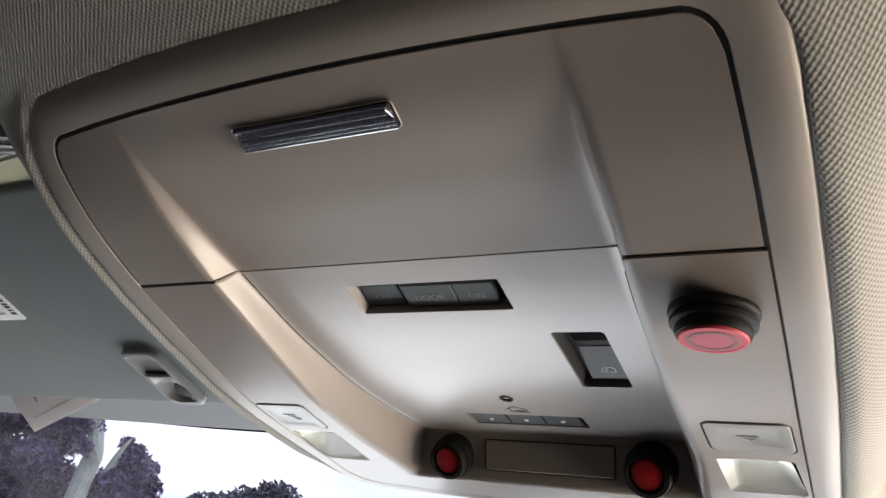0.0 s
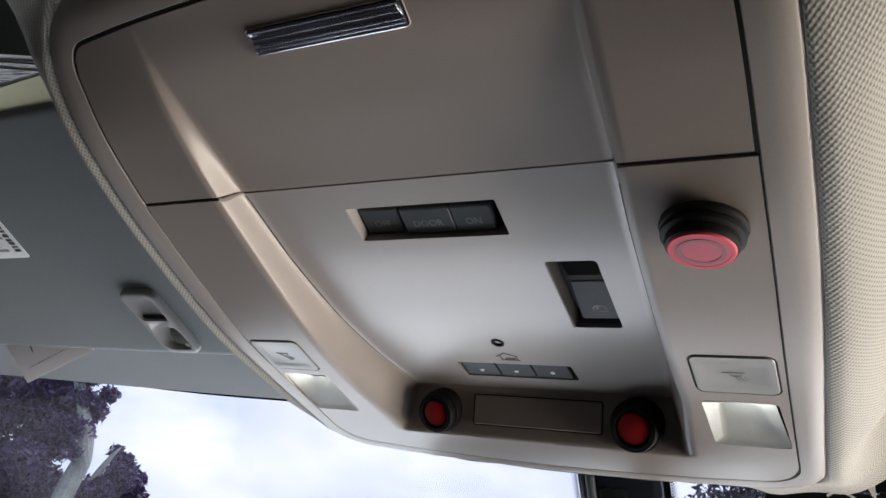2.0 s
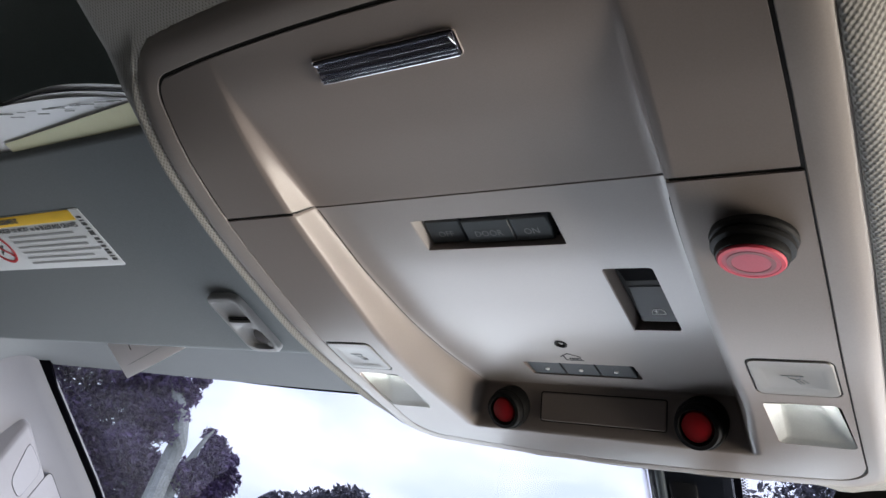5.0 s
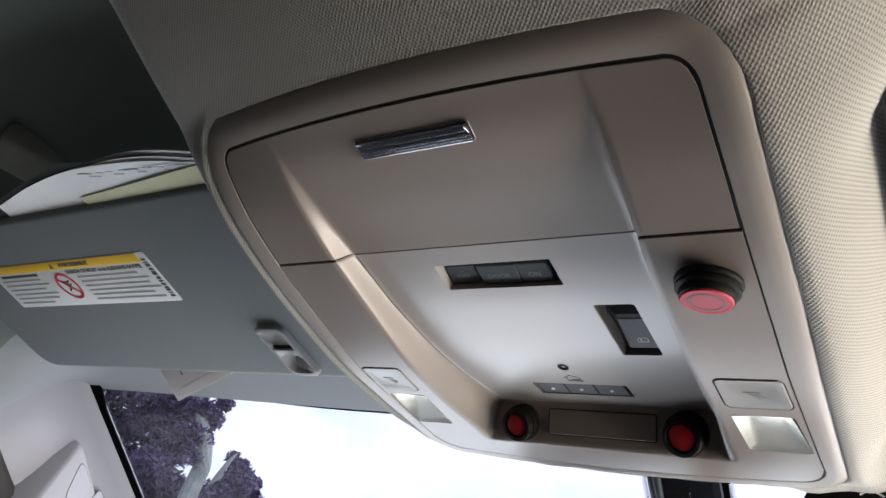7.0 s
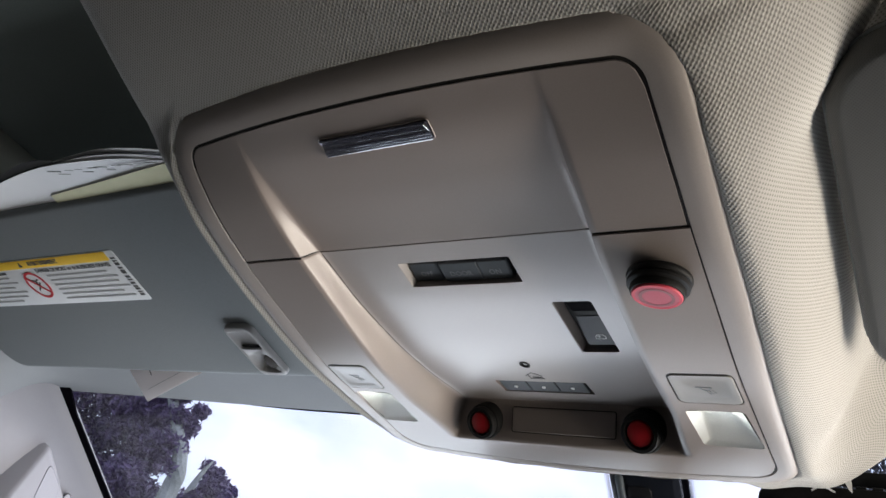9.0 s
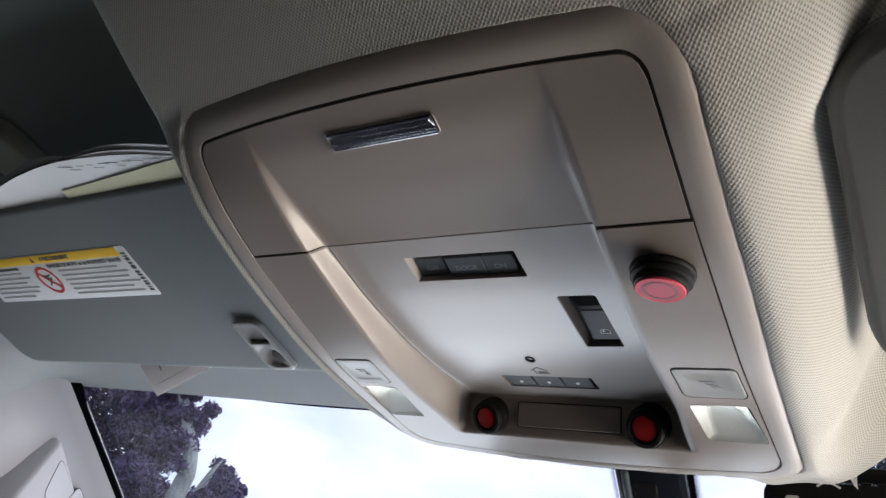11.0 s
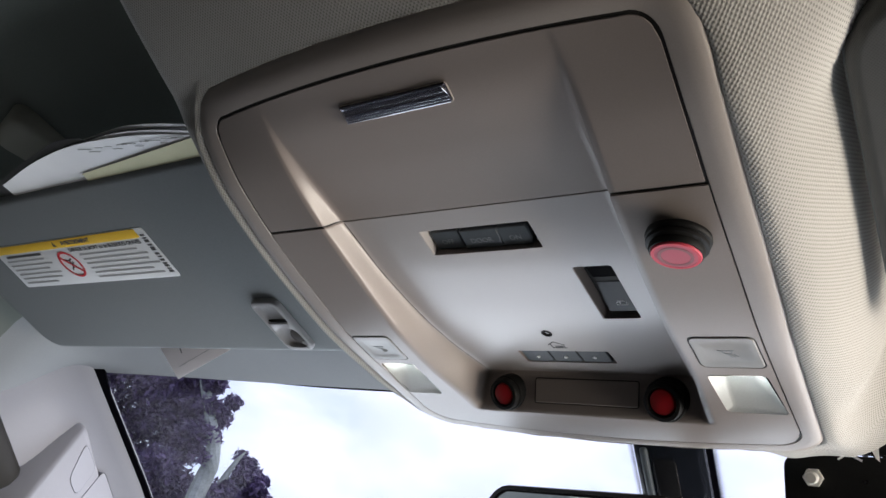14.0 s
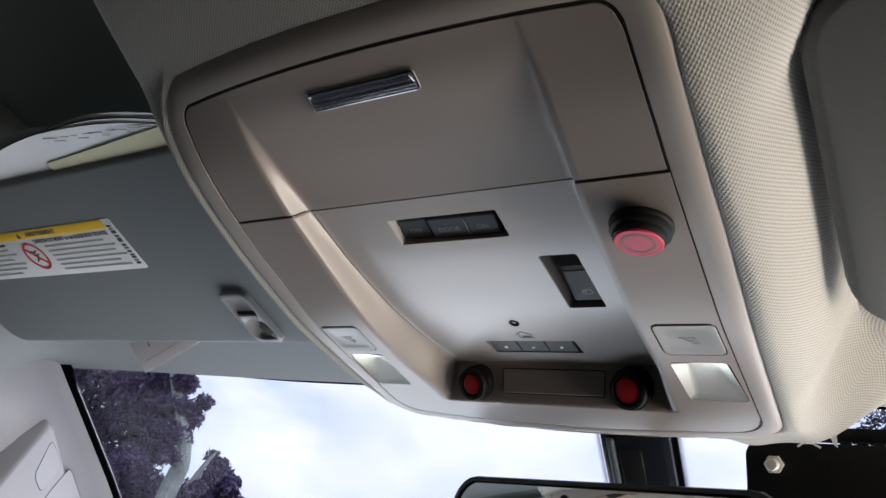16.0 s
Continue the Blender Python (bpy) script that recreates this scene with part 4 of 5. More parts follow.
# map lamps: key and lit bowl
for u, y, w, h, yl in LAMPS:
    lm = on(u, y)
    key = part("lamp_key", loft([[(a, b, -0.006) for a, b in rrect(w - 0.0017, h - 0.0017, 0.0034)], [(a, b, -0.0001) for a, b in rrect(w - 0.0017, h - 0.0017, 0.0034)], [(a, b, 0.0003) for a, b in rrect(w - 0.0024, h - 0.0024, 0.0030)], [(a, b, 0.0005) for a, b in rrect(w - 0.0085, h - 0.0100, 0.0025)], [(a, b, 0.0001) for a, b in rrect(w - 0.0110, h - 0.0125, 0.0020)]], lm), M_LAMPKEY, console, "pale map lamp key with a lamp icon")
    part("lamp_icon", strokes([[(-0.0050, 0.0022), (0.0030, 0.0022)], [(-0.0030, 0.0022), (-0.0022, 0.0002), (0.0000, -0.0008), (0.0018, 0.0002), (0.0022, 0.0022)], [(0.0000, -0.0018), (0.0014, -0.0040)], [(0.0014, -0.0014), (0.0028, -0.0036)], [(0.0028, -0.0008), (0.0042, -0.0030)]], 0.0004, lm @ Matrix.Translation((0.0008, 0, 0.0002)), 0.0001), M_INK, key)
    part("key_gap", loft([[(a, b, z) for a, b in rrect(w + 0.0006, h + 0.0006, 0.0042)] for z in (-0.0058, -0.0005)], lm), M_GAP, front)
    bmx = on(u, yl)
    W, H = w - 0.002, 0.041
    out_side = 1 if u > 0 else -1
    # a hipped scoop, deepest under the key, with the light behind its rear edge
    hip = {}
    for name, x, q, z in (("fo", 0.515, -0.5, 0.0), ("fi", -0.515, -0.5, 0.0), ("ro", 0.46, 0.5, 0.0), ("ri", -0.52, 0.5, 0.0), ("do", 0.00, 0.40, -0.0100), ("di", -0.36, 0.40, -0.0100), ("ei", -0.36, -0.42, -0.0018), ("eo", 0.45, -0.46, -0.0010), ("uo", 0.46, 0.5, -0.0100), ("ui", -0.52, 0.5, -0.0100)):
        hip[name] = bmx @ Vector((out_side * x * W, q * H, z))
    bm = bmesh.new()
    hv = {k: bm.verts.new(p) for k, p in hip.items()}
    for names in (("fo", "fi", "ei", "eo"), ("ei", "di", "do", "eo"), ("fi", "ri", "di", "ei"), ("ro", "fo", "eo", "do"), ("ri", "ui", "di"), ("ro", "do", "uo"), ("di", "ui", "uo", "do"), ("ui", "ri", "ro", "uo")):
        bm.faces.new([hv[k] for k in names])
    bmesh.ops.bevel(bm, geom=[e for e in bm.edges if e.calc_length() > 0.006], offset=0.0017, segments=4, profile=0.5, affect="EDGES")
    bowl = part("lamp_bowl", bm, M_LENS, console, "white hipped map lamp recess", sharp=60)
    led_m = bmx @ Matrix.Translation((out_side * 0.08 * W, 0.445 * H, -0.0052)) @ Matrix.Rotation(radians(62), 4, "X")
    part("lamp_lens", slab(0.0130, 0.0040, 0.0, 0.0012, 0.0012, led_m, 0.0003), M_LED, bowl, "lit white lamp lens behind the key")

# joint of the blank panel on the tray's front wall, then the red push buttons
WALL_Y, WALL_Z = 0.3845, 1.7150
wx = Vector((1, 0, 0))
wz = Vector((0, -0.93, -0.36)).normalized()
wy = wz.cross(wx)
wall_m = Matrix((wx, wy, wz)).transposed().to_4x4()


def wall_frame(u, z, lift=0.0):
    m = wall_m.copy()
    lo, hi = 0.376, 0.393
    for _ in range(40):
        mid = (lo + hi) / 2
        if skin(u, mid) > z:
            lo = mid
        else:
            hi = mid
    m.translation = Vector((XC + u, lo, z)) + wz * lift
    return m


bl = wall_frame(0.002, 1.7165, 0.0008)
blank = part("blank_panel", loft([[(a, b, -0.003) for a, b in rrect(0.0735, 0.0160, 0.0012)], [(a, b, 0.0) for a, b in rrect(0.0735, 0.0160, 0.0012)], [(a, b, 0.0004) for a, b in rrect(0.0727, 0.0152, 0.0010)]], bl), M_PANEL, console, "blank taupe cover panel")
part("panel_joint", loft([[(a, b, 0.0) for a, b in rrect(0.0747, 0.0172, 0.0016)], [(a, b, 0.0001) for a, b in rrect(0.0735, 0.0160, 0.0012)], [(a, b, -0.003) for a, b in rrect(0.0735, 0.0160, 0.0012)], [(a, b, -0.003) for a, b in rrect(0.0747, 0.0172, 0.0016)]], bl, False, False), M_GAP, blank)

for u, r in ((-0.0550, 0.0122), (0.0575, 0.0135)):
    bz = wall_frame(u, 1.7150) @ Matrix.Rotation(radians(16), 4, "X") @ Matrix.Rotation(radians(-3), 4, "Y")
    collar = part("push_button", turned([(r * 0.9, -0.010), (r, -0.004), (r, 0.0040), (r * 0.97, 0.0052), (r * 0.90, 0.0056), (r * 0.90, 0.0088), (r * 0.86, 0.0100), (r * 0.70, 0.0104), (r * 0.66, 0.0090), (r * 0.64, 0.0060)], bz, 56), M_BLACK, console, "red push button in a black rubber collar")
    part("cap", turned([(r * 0.66, 0.004), (r * 0.62, 0.0080), (r * 0.57, 0.0094), (r * 0.40, 0.0100), (0.0004, 0.0102)], bz, 48), M_RED, collar, "dark red cap")

kb = on(0.1145, 0.2302, None, 0.0005) @ Matrix.Rotation(radians(16), 4, "X") @ Matrix.Diagonal((0.95, 0.95, 0.66, 1))
knob = part("push_button", turned([(0.0120, -0.002), (0.0152, 0.0), (0.0155, 0.0025), (0.0150, 0.0042), (0.0141, 0.0048), (0.0148, 0.0062), (0.0146, 0.0084), (0.0136, 0.0092), (0.0128, 0.0096), (0.0130, 0.0120), (0.0124, 0.0142), (0.0114, 0.0147)], kb, 64), M_BLACK, console, "stepped black button with a pinkish red cap")
part("cap_rim", turned([(0.0116, 0.012), (0.0118, 0.0150), (0.0113, 0.0160), (0.0100, 0.0161), (0.0098, 0.0150)], kb, 56), M_REDRIM, knob, "bright red rim")
part("cap", turned([(0.0108, 0.014), (0.0106, 0.0158), (0.0086, 0.0161), (0.0004, 0.0162)], kb, 56), M_PINK, knob, "pinkish red cap with gloss put into its colour")
part("cap_ring", turned([(0.0084, 0.0158), (0.0083, 0.01635), (0.0067, 0.01635), (0.0066, 0.0158)], kb, 56), M_PINKRING, knob)

# ---- sun visors ----
VZ, VS = 1.752, -0.28


def visor_frame(x, y, lift=0.0):
    """On the driver visor's lower face: x across, y to the rear, z down."""
    back = Vector((0, -1, -VS)).normalized()
    xx = Vector((1, 0, 0))
    zz = xx.cross(back)
    m = Matrix((xx, back, zz)).transposed().to_4x4()
    m.translation = Vector((x, y, VZ + VS * (y - 0.27))) + zz * lift
    return m


def cushion(w, h, t, r, m, edge=0.007, uv=False):
    """A padded board with soft rims; its lower face is at z = 0."""
    rings = []
    for k in range(9):
        a = math.pi * k / 8
        s = edge * (1 - math.sin(a))
        rings.append([(x, y, -t / 2 - t / 2 * math.cos(a)) for x, y in rrect(w - 2 * s, h - 2 * s, max(r - s, 0.002), 8)])
    bm = loft(rings, None)
    if uv:
        layer = bm.loops.layers.uv.new("UVMap")
        for f in bm.faces:
            for lp in f.loops:
                lp[layer].uv = (lp.vert.co.x + lp.vert.co.z, lp.vert.co.y)
    bm.transform(m)
    return bm


visor_l = thing("sun_visor", (-0.58, 0.26, 1.76), "dark grey driver's sun visor folded up, with a warning label", "sun visor", "sun visors")
part("board", cushion(0.475, 0.194, 0.012, 0.026, visor_frame(-0.5750, 0.2640)), M_VISOR, visor_l, sharp=60)
visor_r = thing("sun_visor", (0.22, 0.26, 1.76), "grey knit passenger's sun visor folded up", "sun visor", "sun visors")
part("board", cushion(0.400, 0.190, 0.022, 0.032, visor_frame(0.2225, 0.2555), uv=True), M_VISORKNIT, visor_r, sharp=60)


def piping(w, h, r, z, m, rad=0.0009):
    """A thin sewn bead round a visor's rim."""
    pts = rrect(w, h, r, 8)
    n = len(pts)
    rings = []
    for i in range(n):
        (ax, ay), (bx_, by_) = pts[i - 1], pts[(i + 1) % n]
        d = math.hypot(bx_ - ax, by_ - ay)
        nx, ny = (by_ - ay) / d, -(bx_ - ax) / d
        rings.append([(pts[i][0] + nx * rad * math.cos(a), pts[i][1] + ny * rad * math.cos(a), z + rad * math.sin(a)) for a in [math.pi * k / 4 for k in range(8)]])
    return loft(rings + [rings[0]], m, False, False)


part("edge_piping", piping(0.475, 0.194, 0.026, -0.0062, visor_frame(-0.5750, 0.2640)), M_VISORKNIT, visor_l, "pale sewn edge")
part("edge_piping", piping(0.400, 0.190, 0.032, -0.0110, visor_frame(0.2225, 0.2555)), M_VISOR, visor_r, "grey sewn edge")

# warning label on the driver's visor
LX0, LX1, LY0, LY1 = -0.7347, -0.4785, 0.2172, 0.2680
lw, lh = LX1 - LX0, (LY1 - LY0) * 1.038
lab = visor_frame((LX0 + LX1) / 2, (LY0 + LY1) / 2, 0.0004)
label = part("warning_label", slab(lw, lh, -0.0006, 0.0, 0.0022, lab, 0.0001), M_STICKER, visor_l, "white and yellow warning label")
band_h = 0.0090
part("yellow_band", slab(lw - 0.0115, band_h, 0.0, 0.00025, 0.0010, lab @ Matrix.Translation((-0.0055, lh / 2 - band_h / 2 - 0.0005, 0)), 0.00005), M_YELLOW, label, "yellow heading band")


def lt(x, y, z=0.0004):
    """Metres from the label's right rear corner."""
    return lab @ Matrix.Translation((lw / 2 - x, lh / 2 - y, z))


words("heading_text", "AVERTISSEMENT", 0.0058, lt(0.1050, 0.0050), M_DARKINK, label, 0.00005, 1.10, bold=0.00022)
part("warning_triangle", loft([[(-0.0030, -0.0026, z), (0.0030, -0.0026, z), (0.0, 0.0028, z)] for z in (0.0, 0.0002)], lt(0.1410, 0.0050, 0.0003)), M_DARKINK, label)
words("danger_text", "DANGER DE MORT ou de BLESSURES GRAVES", 0.0054, lt(0.0700, 0.0134), M_DARKINK, label, 0.00005, 1.02, bold=0.00012)
rng = random.Random(4)
bars = []
for i, wd in enumerate((0.088, 0.098, 0.094, 0.104, 0.090, 0.100)):
    bars.append((0.1150 - wd / 2, 0.0196 + 0.0053 * i, wd, 0.0018))
for i, wd in enumerate((0.070, 0.078, 0.066, 0.080, 0.074, 0.060)):
    bars.append((0.1640 + 0.084 - wd / 2, 0.0190 + 0.0056 * i, wd, 0.0018))
for x, y, wd, hh in bars:
    part("text_line", box(-wd / 2, wd / 2, -hh / 2, hh / 2, 0, 0.00015, lt(x, y, 0.0001)), M_GREYINK, label)
part("text_line", box(-0.033, 0.033, -0.0014, 0.0014, 0, 0.00015, lt(0.2090, 0.0134, 0.0001)), M_DARKINK, label)
yy = 0.0075
while yy < lh - 0.006:
    s = rng.choice((0.0010, 0.0016, 0.0022, 0.0028))
    part("code_bar", box(-0.0028, 0.0028, -s / 2, s / 2, 0, 0.00015, lt(0.0062, yy, 0.0001)), M_DARKINK, label)
    yy += s + rng.choice((0.0010, 0.0014, 0.0020))
cm2 = lt(0.1405, 0.0290, 0.0002) @ Matrix.Diagonal((1.12, 1.12, 1.0, 1.0))
part("prohibition_ring", loft([[(r * math.cos(2 * math.pi * i / 48), r * math.sin(2 * math.pi * i / 48), z) for i in range(48)] for r, z in ((0.0138, 0.0), (0.0138, 0.0003), (0.0116, 0.0003), (0.0116, 0.0))], cm2, False, False), M_LABELRED, label, "red prohibition ring")
part("prohibition_bar", box(-0.0122, 0.0122, -0.0010, 0.0010, 0.0, 0.00032, cm2 @ Matrix.Rotation(radians(-42), 4, "Z")), M_LABELRED, label)
part("pictogram", strokes([[(-0.0050, 0.0050), (0.0010, 0.0040), (0.0050, 0.0055)], [(-0.0030, 0.0015), (0.0015, 0.0000), (0.0045, 0.0020)], [(-0.0040, -0.0050), (0.0000, -0.0020), (0.0060, -0.0055)], [(0.0010, 0.0030), (-0.0010, -0.0030)]], 0.0014, cm2, 0.00012), M_DARKINK, label)

# dim moulded mount on the roof lining above the driver's visor
mount_m = pose(-0.622, 0.172, 1.8420, 0, 0, -14)
mount = thing("handle_mount", (-0.622, 0.172, 1.838), "dark olive plastic handle mount on the roof lining", "handle mount")
part("mount_cover", loft([[(a, b, z) for a, b in rrect(0.074 * k, 0.078 * k, 0.014 * k)] for z, k in ((0.004, 1.0), (-0.006, 1.0), (-0.0105, 0.965), (-0.0125, 0.88), (-0.0130, 0.70))], mount_m), M_MOUNT, mount, sharp=60)

# visor clip with two windows and a pin
clip = thing("visor_clip", (-0.40, 0.325, 1.735), "grey plastic visor clip with a dark round socket", "visor clip")
kx = visor_frame(-0.4000, 0.3226, 0.0022)


def clip_pocket(x0, y0, w, h, r, deep, shallow):
    """A cutter for one window of the clip: deep at its rear edge, shallow at its front edge."""
    rings = []
    for low, k in ((True, 0.90), (False, 1.04)):
        ring = []
        for x, y in rrect(w * k, h * k, r):
            z = -deep + (deep - shallow) * clamp(0.5 - y / h) if low else 0.006
            ring.append((x - 0.10 * y + x0, y + y0, z))
        rings.append(ring)
    return loft(rings, kx)


clip_me = finish("clip_plate", loft([[(a + 0.10 * -b, b, z) for a, b in rrect(0.031 * k, 0.0555 * k, 0.007)] for z, k in ((-0.012, 1.0), (0.0010, 1.0), (0.0021, 0.965), (0.0024, 0.92))], kx), M_CLIP)
clip_me = carve(clip_me, [clip_pocket(-0.0014, 0.0130, 0.0250, 0.0205, 0.003, 0.0017, 0.0003), clip_pocket(0.0020, -0.0128, 0.0260, 0.0225, 0.007, 0.0017, 0.0010)])
part("clip_plate", clip_me, M_CLIP, clip)
part("ledge", box(-0.0118, 0.0118, -0.0013, 0.0013, -0.002, 0.0006, kx @ Matrix.Translation((-0.0004, 0.0045, 0))), M_BLACK, clip, "dark ledge line in the upper window")
part("socket", turned([(0.0072, -0.008), (0.0076, -0.0004), (0.0068, 0.0012), (0.0044, 0.0018), (0.0003, 0.0019)], kx @ Matrix.Translation((0.0074, -0.0132, -0.0006)), 32), M_SOCKET, clip, "dark round socket")
part("pin", turned([(0.0032, -0.008), (0.0034, 0.0), (0.0026, 0.0014), (0.0003, 0.0018)], kx @ Matrix.Translation((0.0110, -0.0205, -0.0002)), 20), M_CLIP, clip)


# ---- papers tucked behind the driver's visor ----
def sheet(x0, x1, rear, lift, rise, mat, label, nx=40, ny=14, thick=0.0003):
    """A paper that shows past the visor's rear edge; rear gives its far edge by x, lift its height above the visor's face."""
    rows = []
    bm = bmesh.new()
    for j in range(ny + 1):
        row = []
        for i in range(nx + 1):
            x = x0 + (x1 - x0) * i / nx
            y = 0.1800 + (rear(x) - 0.1800) * j / ny
            t = clamp((0.172 - y) / 0.032)
            up = lift + rise * t ** 1.2 + 0.0006 * math.sin(46 * x + 60 * y + lift * 900) * t
            row.append([bm.verts.new(visor_frame(x, y, -up - s).translation) for s in (0, thick)])
        rows.append(row)
    for j in range(ny):
        for i in range(nx):
            q = (rows[j][i], rows[j][i + 1], rows[j + 1][i + 1], rows[j + 1][i])
            for s in (0, 1):
                bm.faces.new([v[s] for v in q])
    for j in range(ny):
        for e in (0, nx):
            a, c = rows[j][e], rows[j + 1][e]
            bm.faces.new((a[0], a[1], c[1], c[0]))
    for i in range(nx):
        for e in (0, ny):
            a, c = rows[e][i], rows[e][i + 1]
            bm.faces.new((a[0], a[1], c[1], c[0]))
    ob = thing("paper_sheet", (x0 * 0.5 + x1 * 0.5, 0.17, 1.79), label, "paper", "papers behind the visor")
    part("sheet", bm, mat, ob, sharp=60)
    return ob


doc = sheet(-0.620, -0.350, curve_through((-0.620, -0.536, -0.476, -0.431, -0.388, -0.350), (0.1590, 0.1452, 0.1412, 0.1430, 0.1488, 0.1570)), 0.0040, -0.0050, M_PAPER, "white printed paper bulging out behind the visor")
sheet(-0.490, -0.345, curve_through((-0.490, -0.458, -0.428, -0.388, -0.345), (0.1424, 0.1412, 0.1408, 0.1456, 0.1550)), 0.0048, -0.0046, M_PAPER, "white paper at the back of the stack behind the visor")
sheet(-0.484, -0.340, curve_through((-0.484, -0.448, -0.433, -0.388, -0.340), (0.1406, 0.1400, 0.1402, 0.1446, 0.1545)), 0.0056, -0.0044, M_GREYSHEET, "grey creased paper in the stack behind the visor")
sheet(-0.468, -0.335, curve_through((-0.468, -0.438, -0.410, -0.380, -0.335), (0.1400, 0.1390, 0.1392, 0.1430, 0.1535)), 0.0064, -0.0042, M_PAPER, "white creased paper on top behind the visor")
sheet(-0.640, -0.465, curve_through((-0.640, -0.540, -0.495, -0.480, -0.465), (0.1590, 0.1412, 0.1358, 0.1362, 0.1382)), 0.0060, -0.0042, M_FOLDER, "dark plastic document folder behind the papers")
sheet(-0.500, -0.335, lambda v: 0.1652 - 0.052 * (v + 0.500), 0.0026, -0.0040, M_YPAPER, "pale yellow paper slip tucked behind the visor")
rg = random.Random(8)
for i in range(13):
    x = -0.468 + 0.0085 * i + rg.uniform(-0.001, 0.001)
    y = 0.1465 + 0.0007 * i + (0.0030 if i % 3 == 1 else 0.0)
    t = clamp((0.172 - y) / 0.032)
    wd = rg.uniform(0.006, 0.016)
    at = visor_frame(x, y, -0.0040 + 0.0050 * t ** 1.2 + 0.0003) @ Matrix.Rotation(radians(4), 4, "X") @ Matrix.Rotation(radians(-9), 4, "Z")
    part("text_line", box(-wd / 2, wd / 2, -0.00030, 0.00030, 0.0, 0.0002, at), M_GREYINK, doc)

# folded card hanging out past the visor's front edge
card = thing("paper_card", (-0.56, 0.36, 1.735), "white folded card sticking out past the visor", "paper card")
ca, cb, cc = Vector((-0.606, 0.358, 1.731)), Vector((-0.500, 0.358, 1.731)), Vector((-0.597, 0.384, 1.710))
cx, cy = (cb - cc).normalized(), (ca - cc).normalized()
cz = cx.cross(cy).normalized()
cy = cz.cross(cx)
cdm = Matrix((cx, cy, cz)).transposed().to_4x4()
cdm.translation = cc
part("card_sheet", slab(0.118, 0.042, -0.0004, 0.0004, 0.001, cdm @ Matrix.Translation((0.059, 0.021, 0)), 0.0001), M_CARD, card)
for s in (-1, 1):
    part("card_mark", box(-0.0007, 0.0007, -0.005, 0.005, s * 0.0005 - 0.0001, s * 0.0005 + 0.0001, cdm @ Matrix.Translation((0.030, 0.025, 0)) @ Matrix.Rotation(radians(-12), 4, "Z")), M_DARKINK, card)
    part("card_fold", box(-0.045, 0.050, -0.0002, 0.0002, s * 0.0005 - 0.0001, s * 0.0005 + 0.0001, cdm @ Matrix.Translation((0.058, 0.010, 0))), M_GREYINK, card)

# ---- rear-view mirror and the black bracket beside it ----
mirror = thing("rear_view_mirror", (-0.17, 0.46, 1.64), "black-framed rear-view mirror turned to the driver", "mirror")
ma, mb = Vector((-0.2880, 0.500, 0)), Vector((-0.0150, 0.411, 0))
mx = (mb - ma).normalized()
mzv = Vector((mx.y, -mx.x, 0))
tilt = radians(-6)
mz = (mzv * math.cos(tilt) + Vector((0, 0, 1)) * math.sin(tilt)).normalized()
my = mz.cross(mx)
mir = Matrix((mx, my, mz)).transposed().to_4x4()
mir.translation = (ma + mb) / 2 + Vector((0, 0, 1.6738 - 0.029))
mir = mir @ Matrix.Rotation(radians(-2.4), 4, "Z")
mw, mh = (mb - ma).length, 0.058
part("housing", loft([[(x, y, z) for x, y in rrect(mw - s, mh - s, 0.0235)] for z, s in ((-0.030, 0.05), (-0.024, 0.018), (-0.006, 0.002), (0.0, 0.0), (0.003, 0.002), (0.0035, 0.008), (0.001, 0.010))], mir, True, True), M_BLACKGLOSS, mirror, "black plastic mirror housing", sharp=40)
part("glass", slab(mw - 0.011, mh - 0.011, 0.0008, 0.0022, 0.012, mir, 0.0003), M_MIRROR, mirror, "silvered mirror glass")
part("sensor_eye", turned([(0.0040, 0.0015), (0.0040, 0.0030), (0.0034, 0.0034), (0.0003, 0.0034)], mir @ Matrix.Translation((-0.022, mh / 2 - 0.0145, 0)), 24), M_BLACK, mirror, "small dark round light sensor")
part("stalk", loft([[(0.010 * math.cos(a), 0.010 * math.sin(a), z) for a in [2 * math.pi * i / 20 for i in range(20)]] for z in (-0.070, -0.028)], mir @ Matrix.Translation((0.01, 0.012, 0))), M_BLACKGLOSS, mirror)

bracket = thing("bracket", (0.02, 0.455, 1.68), "black bracket plate with a hex bolt and torn tape", "bracket")
bx = Vector((1, 0.0, 0.03)).normalized()
bzv = Vector((0.25, -0.90, -0.36)).normalized()
bzv = (bzv - bx * bzv.dot(bx)).normalized()
by = bzv.cross(bx)
brm = Matrix((bx, by, bzv)).transposed().to_4x4()
brm.translation = Vector((-0.0540, 0.452, 1.7110))
plate = part("plate", slab(0.30, 0.040, -0.003, 0.0, 0.009, brm @ Matrix.Translation((0.150, -0.020, 0)), 0.0008), M_BLACK, bracket)
bolt = part("bolt", loft([[(0.0058 * math.cos(math.pi * i / 3), 0.0058 * math.sin(math.pi * i / 3), z) for i in range(6)] for z in (-0.001, 0.0035)], brm @ Matrix.Translation((0.0172, -0.0138, 0))), M_STEEL, bracket, "zinc hex nut and bolt end")
part("bolt_end", turned([(0.0036, 0.003), (0.0036, 0.0085), (0.0030, 0.0095), (0.0002, 0.0097)], brm @ Matrix.Translation((0.0172, -0.0138, 0)), 24), M_STEEL, bolt)
part("screw_hole", turned([(0.0012, 0.0), (0.0012, 0.0004), (0.0002, 0.0004)], brm @ Matrix.Translation((0.0455, -0.0145, 0)), 16), M_BLACKGLOSS, bracket)
